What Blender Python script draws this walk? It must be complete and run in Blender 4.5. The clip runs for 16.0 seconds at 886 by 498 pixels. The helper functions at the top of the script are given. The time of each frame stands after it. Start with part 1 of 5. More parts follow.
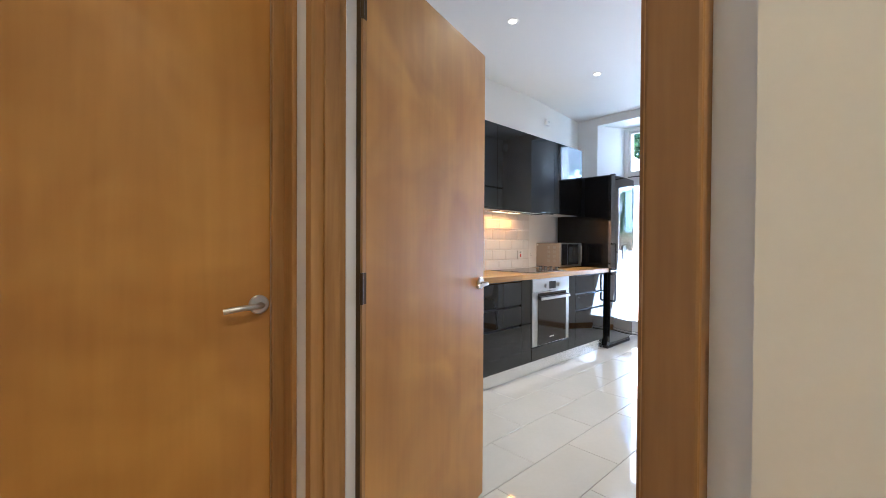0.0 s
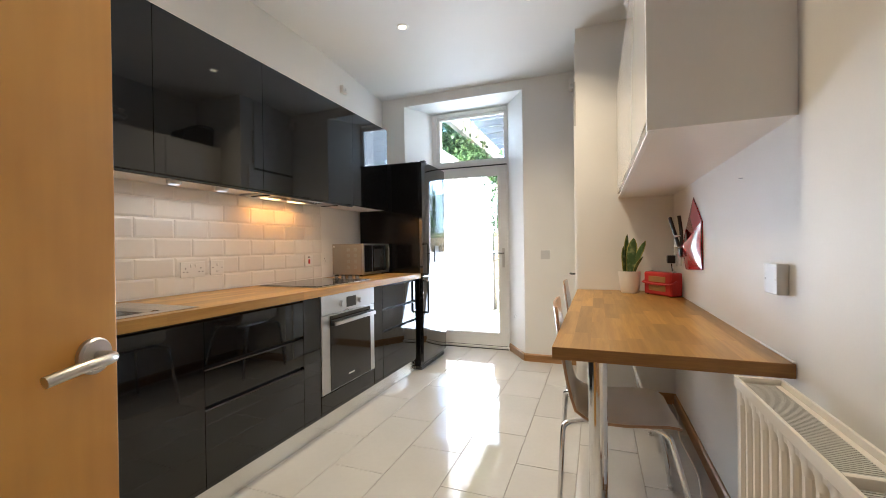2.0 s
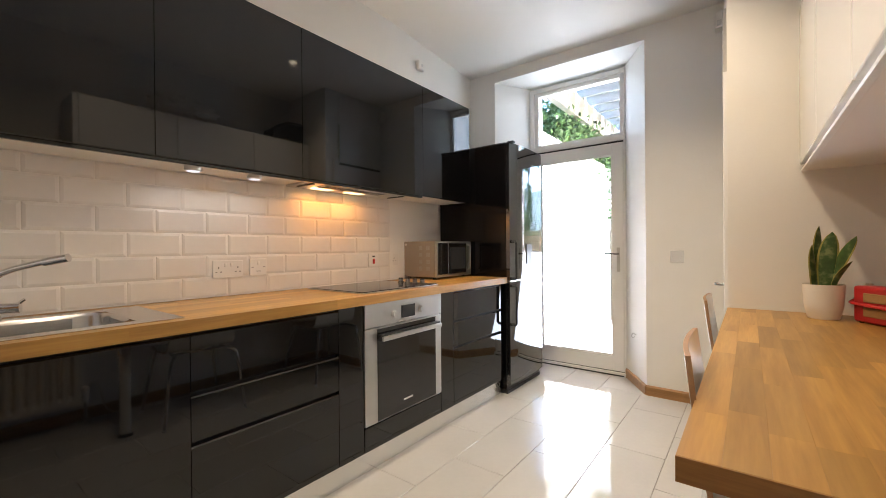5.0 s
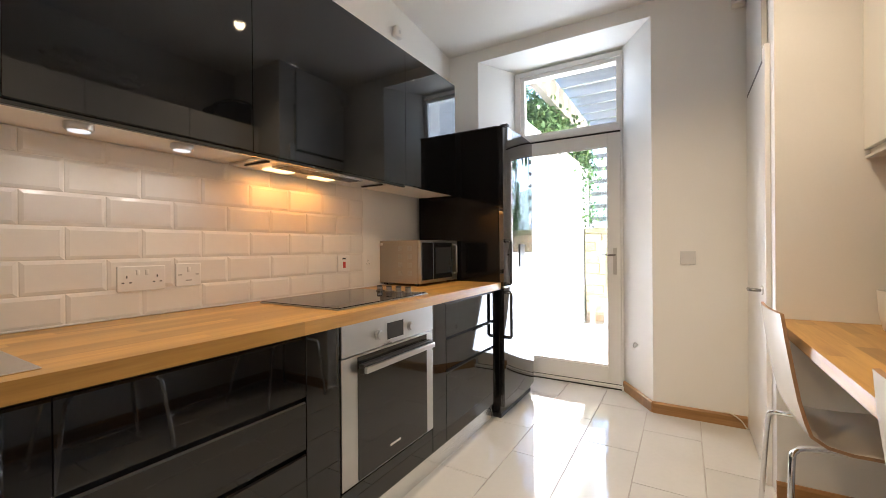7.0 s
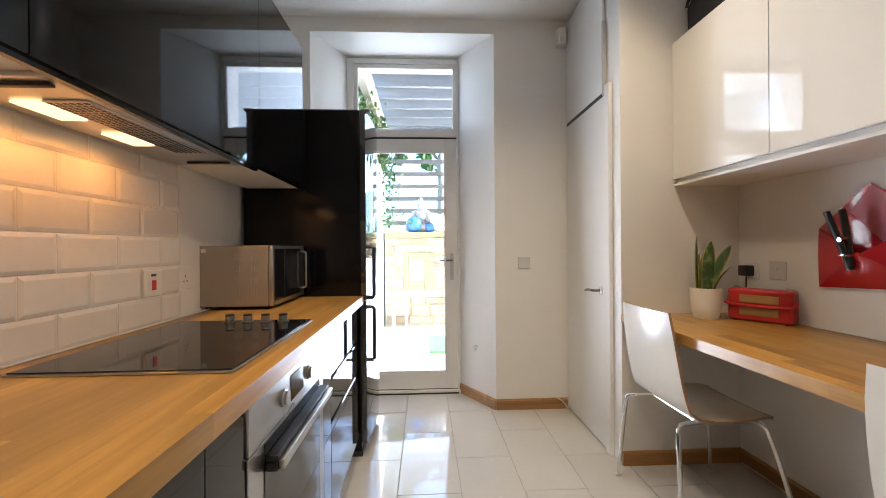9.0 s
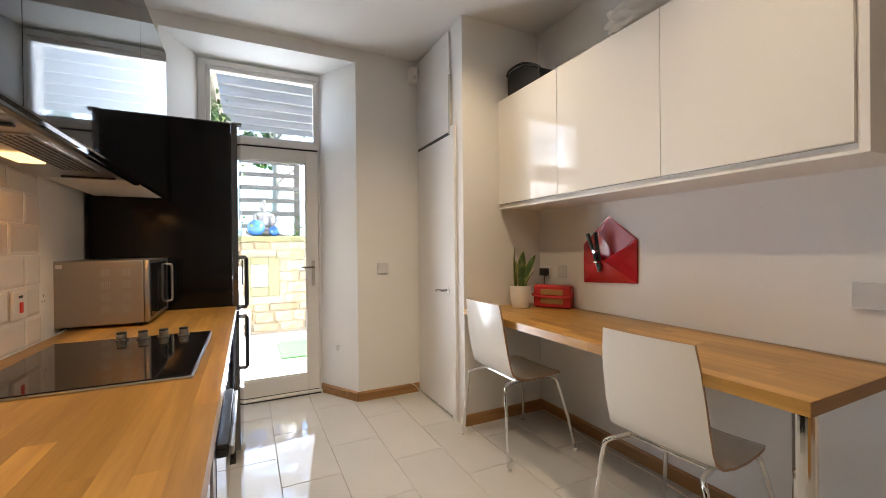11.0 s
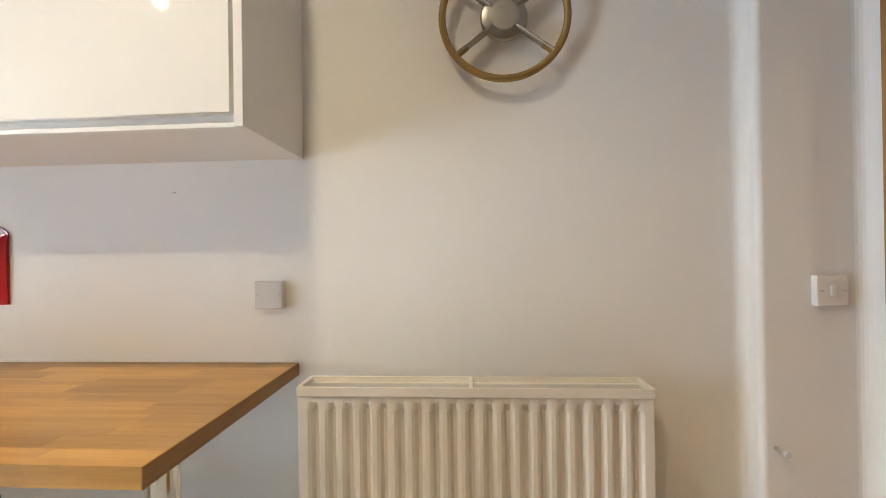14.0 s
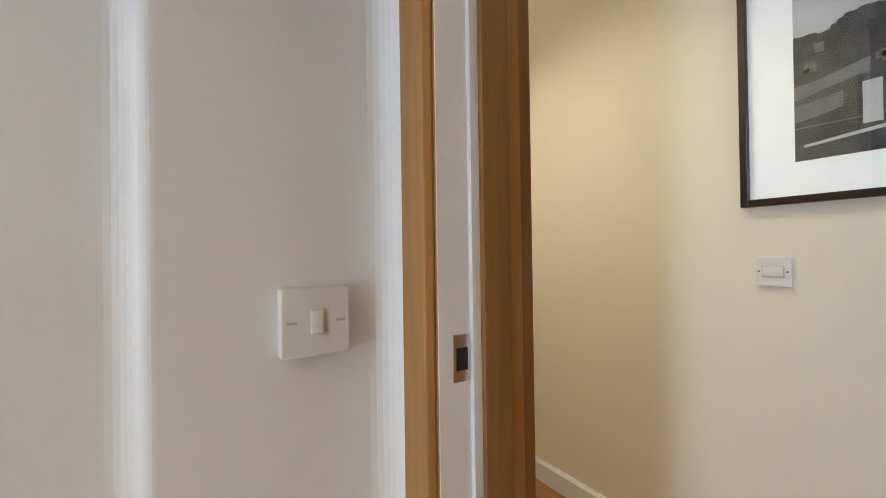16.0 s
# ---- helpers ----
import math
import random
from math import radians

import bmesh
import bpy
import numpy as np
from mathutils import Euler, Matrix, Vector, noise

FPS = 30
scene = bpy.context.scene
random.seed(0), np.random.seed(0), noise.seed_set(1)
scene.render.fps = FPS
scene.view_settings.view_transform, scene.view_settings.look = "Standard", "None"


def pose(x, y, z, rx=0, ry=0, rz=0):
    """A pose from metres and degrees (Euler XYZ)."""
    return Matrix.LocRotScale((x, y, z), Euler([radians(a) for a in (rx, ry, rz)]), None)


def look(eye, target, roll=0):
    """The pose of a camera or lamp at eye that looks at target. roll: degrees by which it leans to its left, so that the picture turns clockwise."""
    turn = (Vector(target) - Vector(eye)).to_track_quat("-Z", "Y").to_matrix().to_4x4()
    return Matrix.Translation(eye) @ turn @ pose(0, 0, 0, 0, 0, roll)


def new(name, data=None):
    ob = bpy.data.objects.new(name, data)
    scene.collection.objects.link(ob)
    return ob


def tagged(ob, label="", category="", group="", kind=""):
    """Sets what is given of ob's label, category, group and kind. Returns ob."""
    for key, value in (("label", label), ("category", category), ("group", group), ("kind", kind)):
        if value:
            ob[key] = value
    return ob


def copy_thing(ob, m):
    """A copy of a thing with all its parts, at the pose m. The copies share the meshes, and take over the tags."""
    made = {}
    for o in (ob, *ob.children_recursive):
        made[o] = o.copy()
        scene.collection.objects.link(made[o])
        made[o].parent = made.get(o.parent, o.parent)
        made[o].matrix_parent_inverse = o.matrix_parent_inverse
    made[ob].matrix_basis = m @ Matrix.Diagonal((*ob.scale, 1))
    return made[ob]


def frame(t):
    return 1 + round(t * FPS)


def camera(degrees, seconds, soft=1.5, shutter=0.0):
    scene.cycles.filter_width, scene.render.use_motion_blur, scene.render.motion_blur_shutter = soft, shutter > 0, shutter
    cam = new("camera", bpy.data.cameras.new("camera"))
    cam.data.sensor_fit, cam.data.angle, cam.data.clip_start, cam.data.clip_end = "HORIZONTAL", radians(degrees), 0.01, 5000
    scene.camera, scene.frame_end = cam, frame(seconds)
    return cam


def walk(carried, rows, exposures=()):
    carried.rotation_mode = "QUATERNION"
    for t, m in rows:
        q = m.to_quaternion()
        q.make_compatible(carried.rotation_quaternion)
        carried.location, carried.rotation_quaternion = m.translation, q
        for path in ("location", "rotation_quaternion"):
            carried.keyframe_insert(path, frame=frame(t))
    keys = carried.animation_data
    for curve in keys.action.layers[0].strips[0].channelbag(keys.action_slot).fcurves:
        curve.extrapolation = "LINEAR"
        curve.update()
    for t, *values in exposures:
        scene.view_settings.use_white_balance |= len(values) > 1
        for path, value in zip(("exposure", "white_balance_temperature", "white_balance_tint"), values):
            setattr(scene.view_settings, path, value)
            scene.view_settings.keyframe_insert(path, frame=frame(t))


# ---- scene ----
cam = camera(95.2, 16.0, soft=0.9)
PATH = [
    (0, (0.526, 0.101, 1.148), (-0.938, 1.462, 1.124), 0.3),
    (0.5, (0.27, 0.295, 1.144), (-0.923, 1.9, 1.137), -0.5),
    (1, (0.087, 0.53, 1.141), (-0.867, 2.288, 1.134), -0.6),
    (1.5, (0.019, 0.806, 1.136), (-0.766, 2.645, 1.121), -0.8),
    (2, (0.023, 1.074, 1.13), (-0.688, 2.943, 1.121), -0.8),
    (2.5, (0.03, 1.282, 1.127), (-0.696, 3.146, 1.119), -0.7),
    (3, (0.043, 1.427, 1.113), (-0.772, 3.253, 1.106), -0.7),
    (3.5, (0.052, 1.552, 1.112), (-0.889, 3.317, 1.11), -0.7),
    (4, (0.045, 1.638, 1.117), (-1.04, 3.318, 1.113), -0.7),
    (4.5, (0.021, 1.693, 1.121), (-1.188, 3.286, 1.115), -0.5),
    (7, (-0.463, 2.012, 1.121), (-1.487, 3.73, 1.116), -0.5),
    (7.5, (-0.631, 2.17, 1.118), (-1.389, 4.021, 1.114), -0.5),
    (8, (-0.804, 2.26, 1.121), (-1.262, 4.207, 1.121), -0.4),
    (8.5, (-0.993, 2.258, 1.133), (-1.157, 4.251, 1.131), -0.4),
    (11, (-1.43, 1.917, 1.21), (-0.558, 3.717, 1.201), -0.6),
    (11.5, (-1.435, 1.905, 1.202), (-0.364, 3.594, 1.195), -0.6),
    (12, (-1.359, 1.905, 1.2), (-0.079, 3.442, 1.192), -0.7),
    (12.5, (-1.227, 1.901, 1.182), (0.28, 3.216, 1.179), -0.6),
    (13, (-1.104, 1.887, 1.186), (0.632, 2.879, 1.177), -0.8),
    (13.5, (-0.943, 1.893, 1.191), (0.969, 2.481, 1.178), -0.8),
    (14, (-0.782, 1.882, 1.161), (1.214, 2.003, 1.169), -0.8),
    (14.5, (-0.582, 1.846, 1.163), (1.387, 1.496, 1.132), -0.8),
    (15, (-0.401, 1.705, 1.154), (1.464, 0.985, 1.139), -1.0),
    (15.5, (-0.208, 1.389, 1.141), (1.538, 0.413, 1.114), -0.3),
    (16, (-0.083, 0.969, 1.117), (1.62, -0.08, 1.132), -0.8),
]
walk(cam, [(t, look(eye, target, roll)) for t, eye, target, roll in PATH],
     [(0.0, 4.4, 4700, 10), (0.7, 4.3, 5150, 11), (1.5, 4.0, 5400, 9), (3.5, 4.05, 5600, 11), (7.0, 3.95, 5850, 13), (8.5, 3.7, 5550, 12), (11.0, 3.55, 5950, 13), (12.5, 3.45, 6350, 13), (13.5, 3.95, 5750, 9), (14.5, 4.28, 5450, 6), (15.4, 4.25, 5450, 7), (16.0, 4.17, 5150, 5)])

# ---- world, sun and lamps ----
w = bpy.data.worlds.new("world")
scene.world = w
w.use_nodes = True
sky = w.node_tree.nodes.new("ShaderNodeTexSky")
sky.sky_type = "NISHITA"
sky.sun_disc = False
SUN_FROM = Vector((0.85, 0.06, 0.5)).normalized()
sky.sun_elevation = math.asin(SUN_FROM.z)
sky.sun_rotation = math.atan2(SUN_FROM.x, SUN_FROM.y)
w.node_tree.links.new(sky.outputs[0], w.node_tree.nodes["Background"].inputs[0])
w.node_tree.nodes["Background"].inputs[1].default_value = 0.15


def lamp(name, kind, m, energy, colour, size=0.05, cone=None, blend=0.6):
    data = bpy.data.lights.new(name, kind)
    data.energy, data.color = energy, colour
    if kind == "SUN":
        data.angle = radians(0.5)
    elif kind == "AREA":
        data.shape, data.size = "DISK", size
    else:
        data.shadow_soft_size = size
    if cone:
        data.spot_size, data.spot_blend = radians(cone), blend
    ob = new(name, data)
    ob.matrix_world = m
    return ob


lamp("sun", "SUN", look(SUN_FROM * 30, (0, 0, 0)), 2.6, (1.0, 0.96, 0.9))
CEIL = 2.77
SPOTS = [(-1.307, 3.788, 4.4), (-1.30, 2.478, 4.3), (-0.374, 3.783, 3.4), (-0.374, 2.478, 2.9)]
for sx, sy, power in SPOTS:
    lamp("spot_lamp", "SPOT", look((sx, sy, CEIL - 0.02), (sx, sy, 0)), power, (1.0, 0.74, 0.43), 0.035, 135, 0.8)
sky_light = lamp("transom_daylight", "AREA", look((-1.29, 5.44, 2.34), (-1.29, 4.0, 2.28)), 0.24, (0.80, 0.91, 1.0), 0.74)
sky_light.data.shape, sky_light.data.size_y = "RECTANGLE", 0.46
door_light = lamp("door_daylight", "AREA", look((-1.31, 5.33, 1.15), (0.35, 0.7, 1.1)), 0.13, (0.84, 0.93, 1.0), 0.64)
door_light.data.shape, door_light.data.size_y = "RECTANGLE", 1.5
door_light.data.spread = radians(48)
patio_light = lamp("patio_bounce", "AREA", look((-1.31, 5.29, 0.65), (-1.0, 2.7, 1.6)), 0.75, (0.90, 0.95, 1.0), 0.64)
patio_light.data.shape, patio_light.data.size_y = "RECTANGLE", 0.9
patio_light.data.spread = radians(110)
# Hall sources are unseen; these two are added to light its walls and door.
HALL_FILLS = [(1.15, 0.36, 3.4), (-0.15, 0.15, 0.6)]
for sx, sy, power in HALL_FILLS:
    lamp("hall_fill_lamp", "SPOT", look((sx, sy, 2.45), (sx, sy, 0)), power, (1.0, 0.78, 0.46), 0.04, 140, 0.8)
for sy in (3.163, 3.402):
    lamp("hood_lamp", "SPOT", look((-1.977, sy, 1.455), (-2.01, sy, 0)), 0.19, (1.0, 0.36, 0.055), 0.045, 178, 0.4)


for sy in (2.465, 2.735):
    lamp("puck_lamp", "SPOT", look((-1.915, sy, 1.452), (-1.93, sy, 0)), 0.09, (1.0, 0.86, 0.68), 0.03, 172, 0.6)


# ---- materials ----
def mat(name, base, rough=0.5, metal=0.0, var=0.05, big=1.5, fine=60.0, bump=0.05, coat=0.0, rvar=0.05, spec=0.5, per=0.0, stretch=(1, 1, 1), alt=None, mixfrac=0.0):
    """Paint, plastic, stone or metal with broad and fine variation; per: variation from piece to piece."""
    m = bpy.data.materials.new(name)
    m.use_nodes = True
    nt = m.node_tree
    n, l = nt.nodes, nt.links
    b = n["Principled BSDF"]
    tc = n.new("ShaderNodeTexCoord")
    mp = n.new("ShaderNodeMapping")
    mp.inputs["Scale"].default_value = stretch
    l.new(tc.outputs["Object"], mp.inputs["Vector"])
    n1 = n.new("ShaderNodeTexNoise")
    n1.inputs["Scale"].default_value, n1.inputs["Detail"].default_value = big, 4
    n2 = n.new("ShaderNodeTexNoise")
    n2.inputs["Scale"].default_value, n2.inputs["Detail"].default_value = fine, 3
    for q in (n1, n2):
        l.new(mp.outputs[0], q.inputs["Vector"])
    add = n.new("ShaderNodeMath")
    add.operation = "MULTIPLY_ADD"
    add.inputs[1].default_value = 0.35
    l.new(n2.outputs[0], add.inputs[0])
    l.new(n1.outputs[0], add.inputs[2])
    rng = n.new("ShaderNodeMapRange")
    rng.inputs["From Min"].default_value, rng.inputs["From Max"].default_value = 0.35, 1.0
    rng.inputs["To Min"].default_value, rng.inputs["To Max"].default_value = 1 - var, 1 + var
    l.new(add.outputs[0], rng.inputs["Value"])
    hsv = n.new("ShaderNodeHueSaturation")
    hsv.inputs["Color"].default_value = (*base, 1)
    if alt:
        mx = n.new("ShaderNodeMix")
        mx.data_type = "RGBA"
        mx.inputs[6].default_value, mx.inputs[7].default_value = (*base, 1), (*alt, 1)
        ramp = n.new("ShaderNodeMapRange")
        ramp.inputs["From Min"].default_value, ramp.inputs["From Max"].default_value = 0.45 - mixfrac, 0.6 - mixfrac
        l.new(n1.outputs[0], ramp.inputs["Value"])
        l.new(ramp.outputs[0], mx.inputs[0])
        l.new(mx.outputs[2], hsv.inputs["Color"])
    val = rng.outputs[0]
    if per:
        oi = n.new("ShaderNodeObjectInfo")
        pr = n.new("ShaderNodeMapRange")
        pr.inputs["To Min"].default_value, pr.inputs["To Max"].default_value = 1 - per, 1 + per
        l.new(oi.outputs["Random"], pr.inputs["Value"])
        mu = n.new("ShaderNodeMath")
        mu.operation = "MULTIPLY"
        l.new(val, mu.inputs[0])
        l.new(pr.outputs[0], mu.inputs[1])
        val = mu.outputs[0]
    l.new(val, hsv.inputs["Value"])
    l.new(hsv.outputs[0], b.inputs["Base Color"])
    rr = n.new("ShaderNodeMapRange")
    rr.inputs["To Min"].default_value, rr.inputs["To Max"].default_value = max(0.0, rough - rvar), rough + rvar
    l.new(n1.outputs[0], rr.inputs["Value"])
    l.new(rr.outputs[0], b.inputs["Roughness"])
    b.inputs["Metallic"].default_value = metal
    b.inputs["Coat Weight"].default_value = coat
    b.inputs["Coat Roughness"].default_value = 0.03
    b.inputs["Specular IOR Level"].default_value = spec
    if bump:
        bp = n.new("ShaderNodeBump")
        bp.inputs["Strength"].default_value = bump
        bp.inputs["Distance"].default_value = 0.002
        l.new(n2.outputs[0], bp.inputs["Height"])
        l.new(bp.outputs[0], b.inputs["Normal"])
    return m


def wood(name, light, dark, along, rough=0.35, coat=0.0, per=0.12, fine=26.0, bump=0.08, flame=0.0):
    """Timber with grain along axis 0, 1 or 2; per: shade from stave to stave."""
    m = bpy.data.materials.new(name)
    m.use_nodes = True
    nt = m.node_tree
    n, l = nt.nodes, nt.links
    b = n["Principled BSDF"]
    tc = n.new("ShaderNodeTexCoord")
    oi = n.new("ShaderNodeObjectInfo")
    geo = n.new("ShaderNodeNewGeometry")
    off = n.new("ShaderNodeVectorMath")
    off.operation = "MULTIPLY_ADD"
    cmb = n.new("ShaderNodeCombineXYZ")
    for i in range(3):
        l.new(oi.outputs["Random"], cmb.inputs[i])
    l.new(cmb.outputs[0], off.inputs[0])
    off.inputs[1].default_value = (7.3, 11.1, 5.7)
    l.new(tc.outputs["Object"], off.inputs[2])
    mp = n.new("ShaderNodeMapping")
    sc = [1.0, 1.0, 1.0]
    sc[along] = 0.06
    mp.inputs["Scale"].default_value = sc
    l.new(off.outputs[0], mp.inputs["Vector"])
    n1 = n.new("ShaderNodeTexNoise")
    n1.inputs["Scale"].default_value, n1.inputs["Detail"].default_value, n1.inputs["Distortion"].default_value = fine, 5, 0.6
    n2 = n.new("ShaderNodeTexNoise")
    n2.inputs["Scale"].default_value, n2.inputs["Detail"].default_value = fine * 6, 3
    n3 = n.new("ShaderNodeTexNoise")
    n3.inputs["Scale"].default_value, n3.inputs["Detail"].default_value, n3.inputs["Distortion"].default_value = 3.0, 2, 1.2
    l.new(mp.outputs[0], n1.inputs["Vector"])
    l.new(mp.outputs[0], n2.inputs["Vector"])
    l.new(off.outputs[0], n3.inputs["Vector"])
    mx = n.new("ShaderNodeMix")
    mx.data_type = "RGBA"
    mx.inputs[6].default_value, mx.inputs[7].default_value = (*light, 1), (*dark, 1)
    f = n.new("ShaderNodeMath")
    f.operation = "MULTIPLY_ADD"
    l.new(n2.outputs[0], f.inputs[0])
    f.inputs[1].default_value = 0.4
    l.new(n1.outputs[0], f.inputs[2])
    g = n.new("ShaderNodeMath")
    g.operation = "MULTIPLY_ADD"
    l.new(n3.outputs[0], g.inputs[0])
    g.inputs[1].default_value = flame
    l.new(f.outputs[0], g.inputs[2])
    r = n.new("ShaderNodeMapRange")
    r.inputs["From Min"].default_value, r.inputs["From Max"].default_value = 0.45 + flame * 0.4, 0.95 + flame * 0.6
    l.new(g.outputs[0], r.inputs["Value"])
    l.new(r.outputs[0], mx.inputs[0])
    hsv = n.new("ShaderNodeHueSaturation")
    l.new(mx.outputs[2], hsv.inputs["Color"])
    pr = n.new("ShaderNodeMapRange")
    pr.inputs["To Min"].default_value, pr.inputs["To Max"].default_value = 1 - per, 1 + per
    mo = n.new("ShaderNodeMath")
    mo.operation = "ADD"
    l.new(oi.outputs["Random"], mo.inputs[0])
    l.new(geo.outputs["Random Per Island"], mo.inputs[1])
    fr = n.new("ShaderNodeMath")
    fr.operation = "FRACT"
    l.new(mo.outputs[0], fr.inputs[0])
    l.new(fr.outputs[0], pr.inputs["Value"])
    l.new(pr.outputs[0], hsv.inputs["Value"])
    l.new(hsv.outputs[0], b.inputs["Base Color"])
    b.inputs["Roughness"].default_value = rough
    b.inputs["Coat Weight"].default_value = coat
    b.inputs["Coat Roughness"].default_value = 0.15 if coat < 0.32 else 0.3
    bp = n.new("ShaderNodeBump")
    bp.inputs["Strength"].default_value, bp.inputs["Distance"].default_value = bump, 0.001
    l.new(n1.outputs[0], bp.inputs["Height"])
    l.new(bp.outputs[0], b.inputs["Normal"])
    return m


def glow(name, colour, strength):
    m = bpy.data.materials.new(name)
    m.use_nodes = True
    b = m.node_tree.nodes["Principled BSDF"]
    b.inputs["Emission Color"].default_value, b.inputs["Emission Strength"].default_value = (*colour, 1), strength
    b.inputs["Base Color"].default_value = (0.8, 0.8, 0.8, 1)
    return m


def clear(name, tint=(1, 1, 1), ior=1.45):
    m = bpy.data.materials.new(name)
    m.use_nodes = True
    b = m.node_tree.nodes["Principled BSDF"]
    b.inputs["Base Color"].default_value = (*tint, 1)
    b.inputs["Transmission Weight"].default_value, b.inputs["Roughness"].default_value, b.inputs["IOR"].default_value = 1.0, 0.0, ior
    return m


M_WALL = mat("wall_paint", (0.80, 0.785, 0.755), 0.55, var=0.03, big=0.8, fine=140, bump=0.06)
M_CEIL = mat("ceiling_paint", (0.82, 0.81, 0.79), 0.6, var=0.02, big=0.6, fine=120, bump=0.04)
M_HALL = mat("hall_paint", (0.80, 0.745, 0.63), 0.55, var=0.03, big=0.8, fine=140, bump=0.06)
M_GLOSSW = mat("white_gloss_woodwork", (0.80, 0.79, 0.77), 0.3, var=0.02, fine=30, bump=0.02)
M_TILE = mat("floor_tile_porcelain", (0.56, 0.55, 0.525), 0.05, var=0.05, big=2.5, fine=40, bump=0.008, rvar=0.03, per=0.025, spec=0.8)
M_GROUT = mat("floor_grout", (0.42, 0.39, 0.35), 0.8, var=0.1, bump=0.2)
M_WTILE = mat("wall_tile_glazed", (0.80, 0.77, 0.73), 0.20, var=0.03, big=3, fine=30, bump=0.015, per=0.03)
M_WGROUT = mat("wall_grout", (0.80, 0.77, 0.72), 0.8, var=0.08, bump=0.1)
M_BLACK = mat("black_high_gloss_lacquer", (0.0025, 0.0027, 0.0032), 0.035, var=0.2, big=1, fine=25, bump=0.004, rvar=0.015, spec=0.56)
M_BLACKD = mat("black_carcass", (0.012, 0.012, 0.013), 0.4, var=0.2)
M_FRIDGE = mat("black_fridge_steel", (0.003, 0.003, 0.0035), 0.12, var=0.2, big=2, fine=90, bump=0.012, rvar=0.04, spec=0.3)
M_FRIDGED = mat("black_fridge_glass", (0.008, 0.008, 0.009), 0.03, var=0.1, bump=0.003, rvar=0.01)
M_FRIDGED.node_tree.nodes["Principled BSDF"].inputs["IOR"].default_value = 2.2
M_WGLOSS = mat("white_high_gloss_lacquer", (0.80, 0.775, 0.73), 0.035, var=0.02, big=1, fine=25, bump=0.005, rvar=0.02, coat=0.15)
M_WMATT = mat("white_carcass", (0.78, 0.755, 0.72), 0.4, var=0.02)
M_STEEL = mat("brushed_steel", (0.47, 0.47, 0.46), 0.30, 1.0, var=0.05, big=3, fine=220, bump=0.04, rvar=0.06, stretch=(1, 1, 8))
M_SINK = mat("sink_steel", (0.60, 0.60, 0.59), 0.24, 1.0, var=0.06, big=5, fine=160, bump=0.03)
M_CHROME = mat("chrome", (0.78, 0.78, 0.78), 0.08, 1.0, var=0.04, bump=0.0, rvar=0.03)
M_LEVERD = mat("dull_dark_nickel", (0.26, 0.25, 0.235), 0.28, 1.0, var=0.06, bump=0.02)
M_HINGE = mat("dark_brass", (0.09, 0.055, 0.025), 0.35, 0.8, var=0.1, bump=0.03)
M_HUB = mat("tarnished_metal", (0.36, 0.34, 0.29), 0.32, 0.9, var=0.1, big=12, fine=90, bump=0.05)
M_MWCASE = mat("taupe_metal_casing", (0.40, 0.36, 0.31), 0.34, 0.85, var=0.05, big=3, fine=200, bump=0.03)
M_SATIN = mat("satin_nickel", (0.58, 0.56, 0.53), 0.3, 1.0, var=0.05, bump=0.02)
M_PLINTH = mat("plinth_aluminium", (0.75, 0.75, 0.74), 0.22, 0.85, var=0.04, big=2, fine=180, bump=0.02, stretch=(1, 0.05, 1))
M_HOB = mat("hob_glass", (0.008, 0.008, 0.009), 0.05, var=0.1, bump=0.003, rvar=0.02)
M_OVENG = mat("oven_glass", (0.014, 0.014, 0.015), 0.06, var=0.1, bump=0.003, rvar=0.02)
M_DARK = mat("black_plastic", (0.015, 0.015, 0.016), 0.35, var=0.15, bump=0.05)
M_PLASTW = mat("white_plastic", (0.78, 0.76, 0.73), 0.3, var=0.03, bump=0.02)
M_PLASTG = mat("grey_socket_plastic", (0.62, 0.61, 0.60), 0.35, var=0.03, bump=0.02)
M_REDP = mat("red_plastic", (0.55, 0.02, 0.015), 0.35, var=0.08)
M_RADIO = mat("red_leatherette", (0.42, 0.018, 0.018), 0.38, var=0.12, big=6, fine=220, bump=0.25)
M_RGRILL = mat("radio_grille_cloth", (0.34, 0.20, 0.07), 0.75, var=0.2, big=8, fine=400, bump=0.4)
M_ENV = mat("red_enamel", (0.46, 0.010, 0.018), 0.22, var=0.06, big=4, fine=120, bump=0.01, coat=0.6)
# Pink is the red flap's mirrored light, put into the colour.
M_ENVP = mat("flap_reflection_pink", (0.56, 0.13, 0.17), 0.35, var=0.08, big=4, fine=120, bump=0.05)
M_RAD = mat("radiator_enamel", (0.72, 0.67, 0.59), 0.3, var=0.03, big=2, fine=60, bump=0.02)
M_RADD = mat("radiator_inside", (0.50, 0.49, 0.46), 0.6, var=0.1)
M_POT = mat("white_ceramic", (0.80, 0.78, 0.74), 0.35, var=0.03, bump=0.02)
M_SOIL = mat("soil", (0.05, 0.035, 0.025), 0.9, var=0.4, fine=200, bump=0.6)
M_LEAF = mat("snake_plant_leaf", (0.050, 0.10, 0.024), 0.4, var=0.35, big=30, fine=80, bump=0.1, alt=(0.16, 0.19, 0.07), mixfrac=-0.05)
M_LEAFE = mat("snake_plant_edge", (0.36, 0.33, 0.08), 0.4, var=0.2, big=30, fine=80, bump=0.1)
M_CHAIR = mat("white_chair_veneer", (0.78, 0.74, 0.66), 0.22, var=0.03, big=3, fine=80, bump=0.02)
M_CHEDGE = mat("plywood_edge", (0.34, 0.20, 0.10), 0.5, var=0.15, big=20, fine=200, bump=0.1)
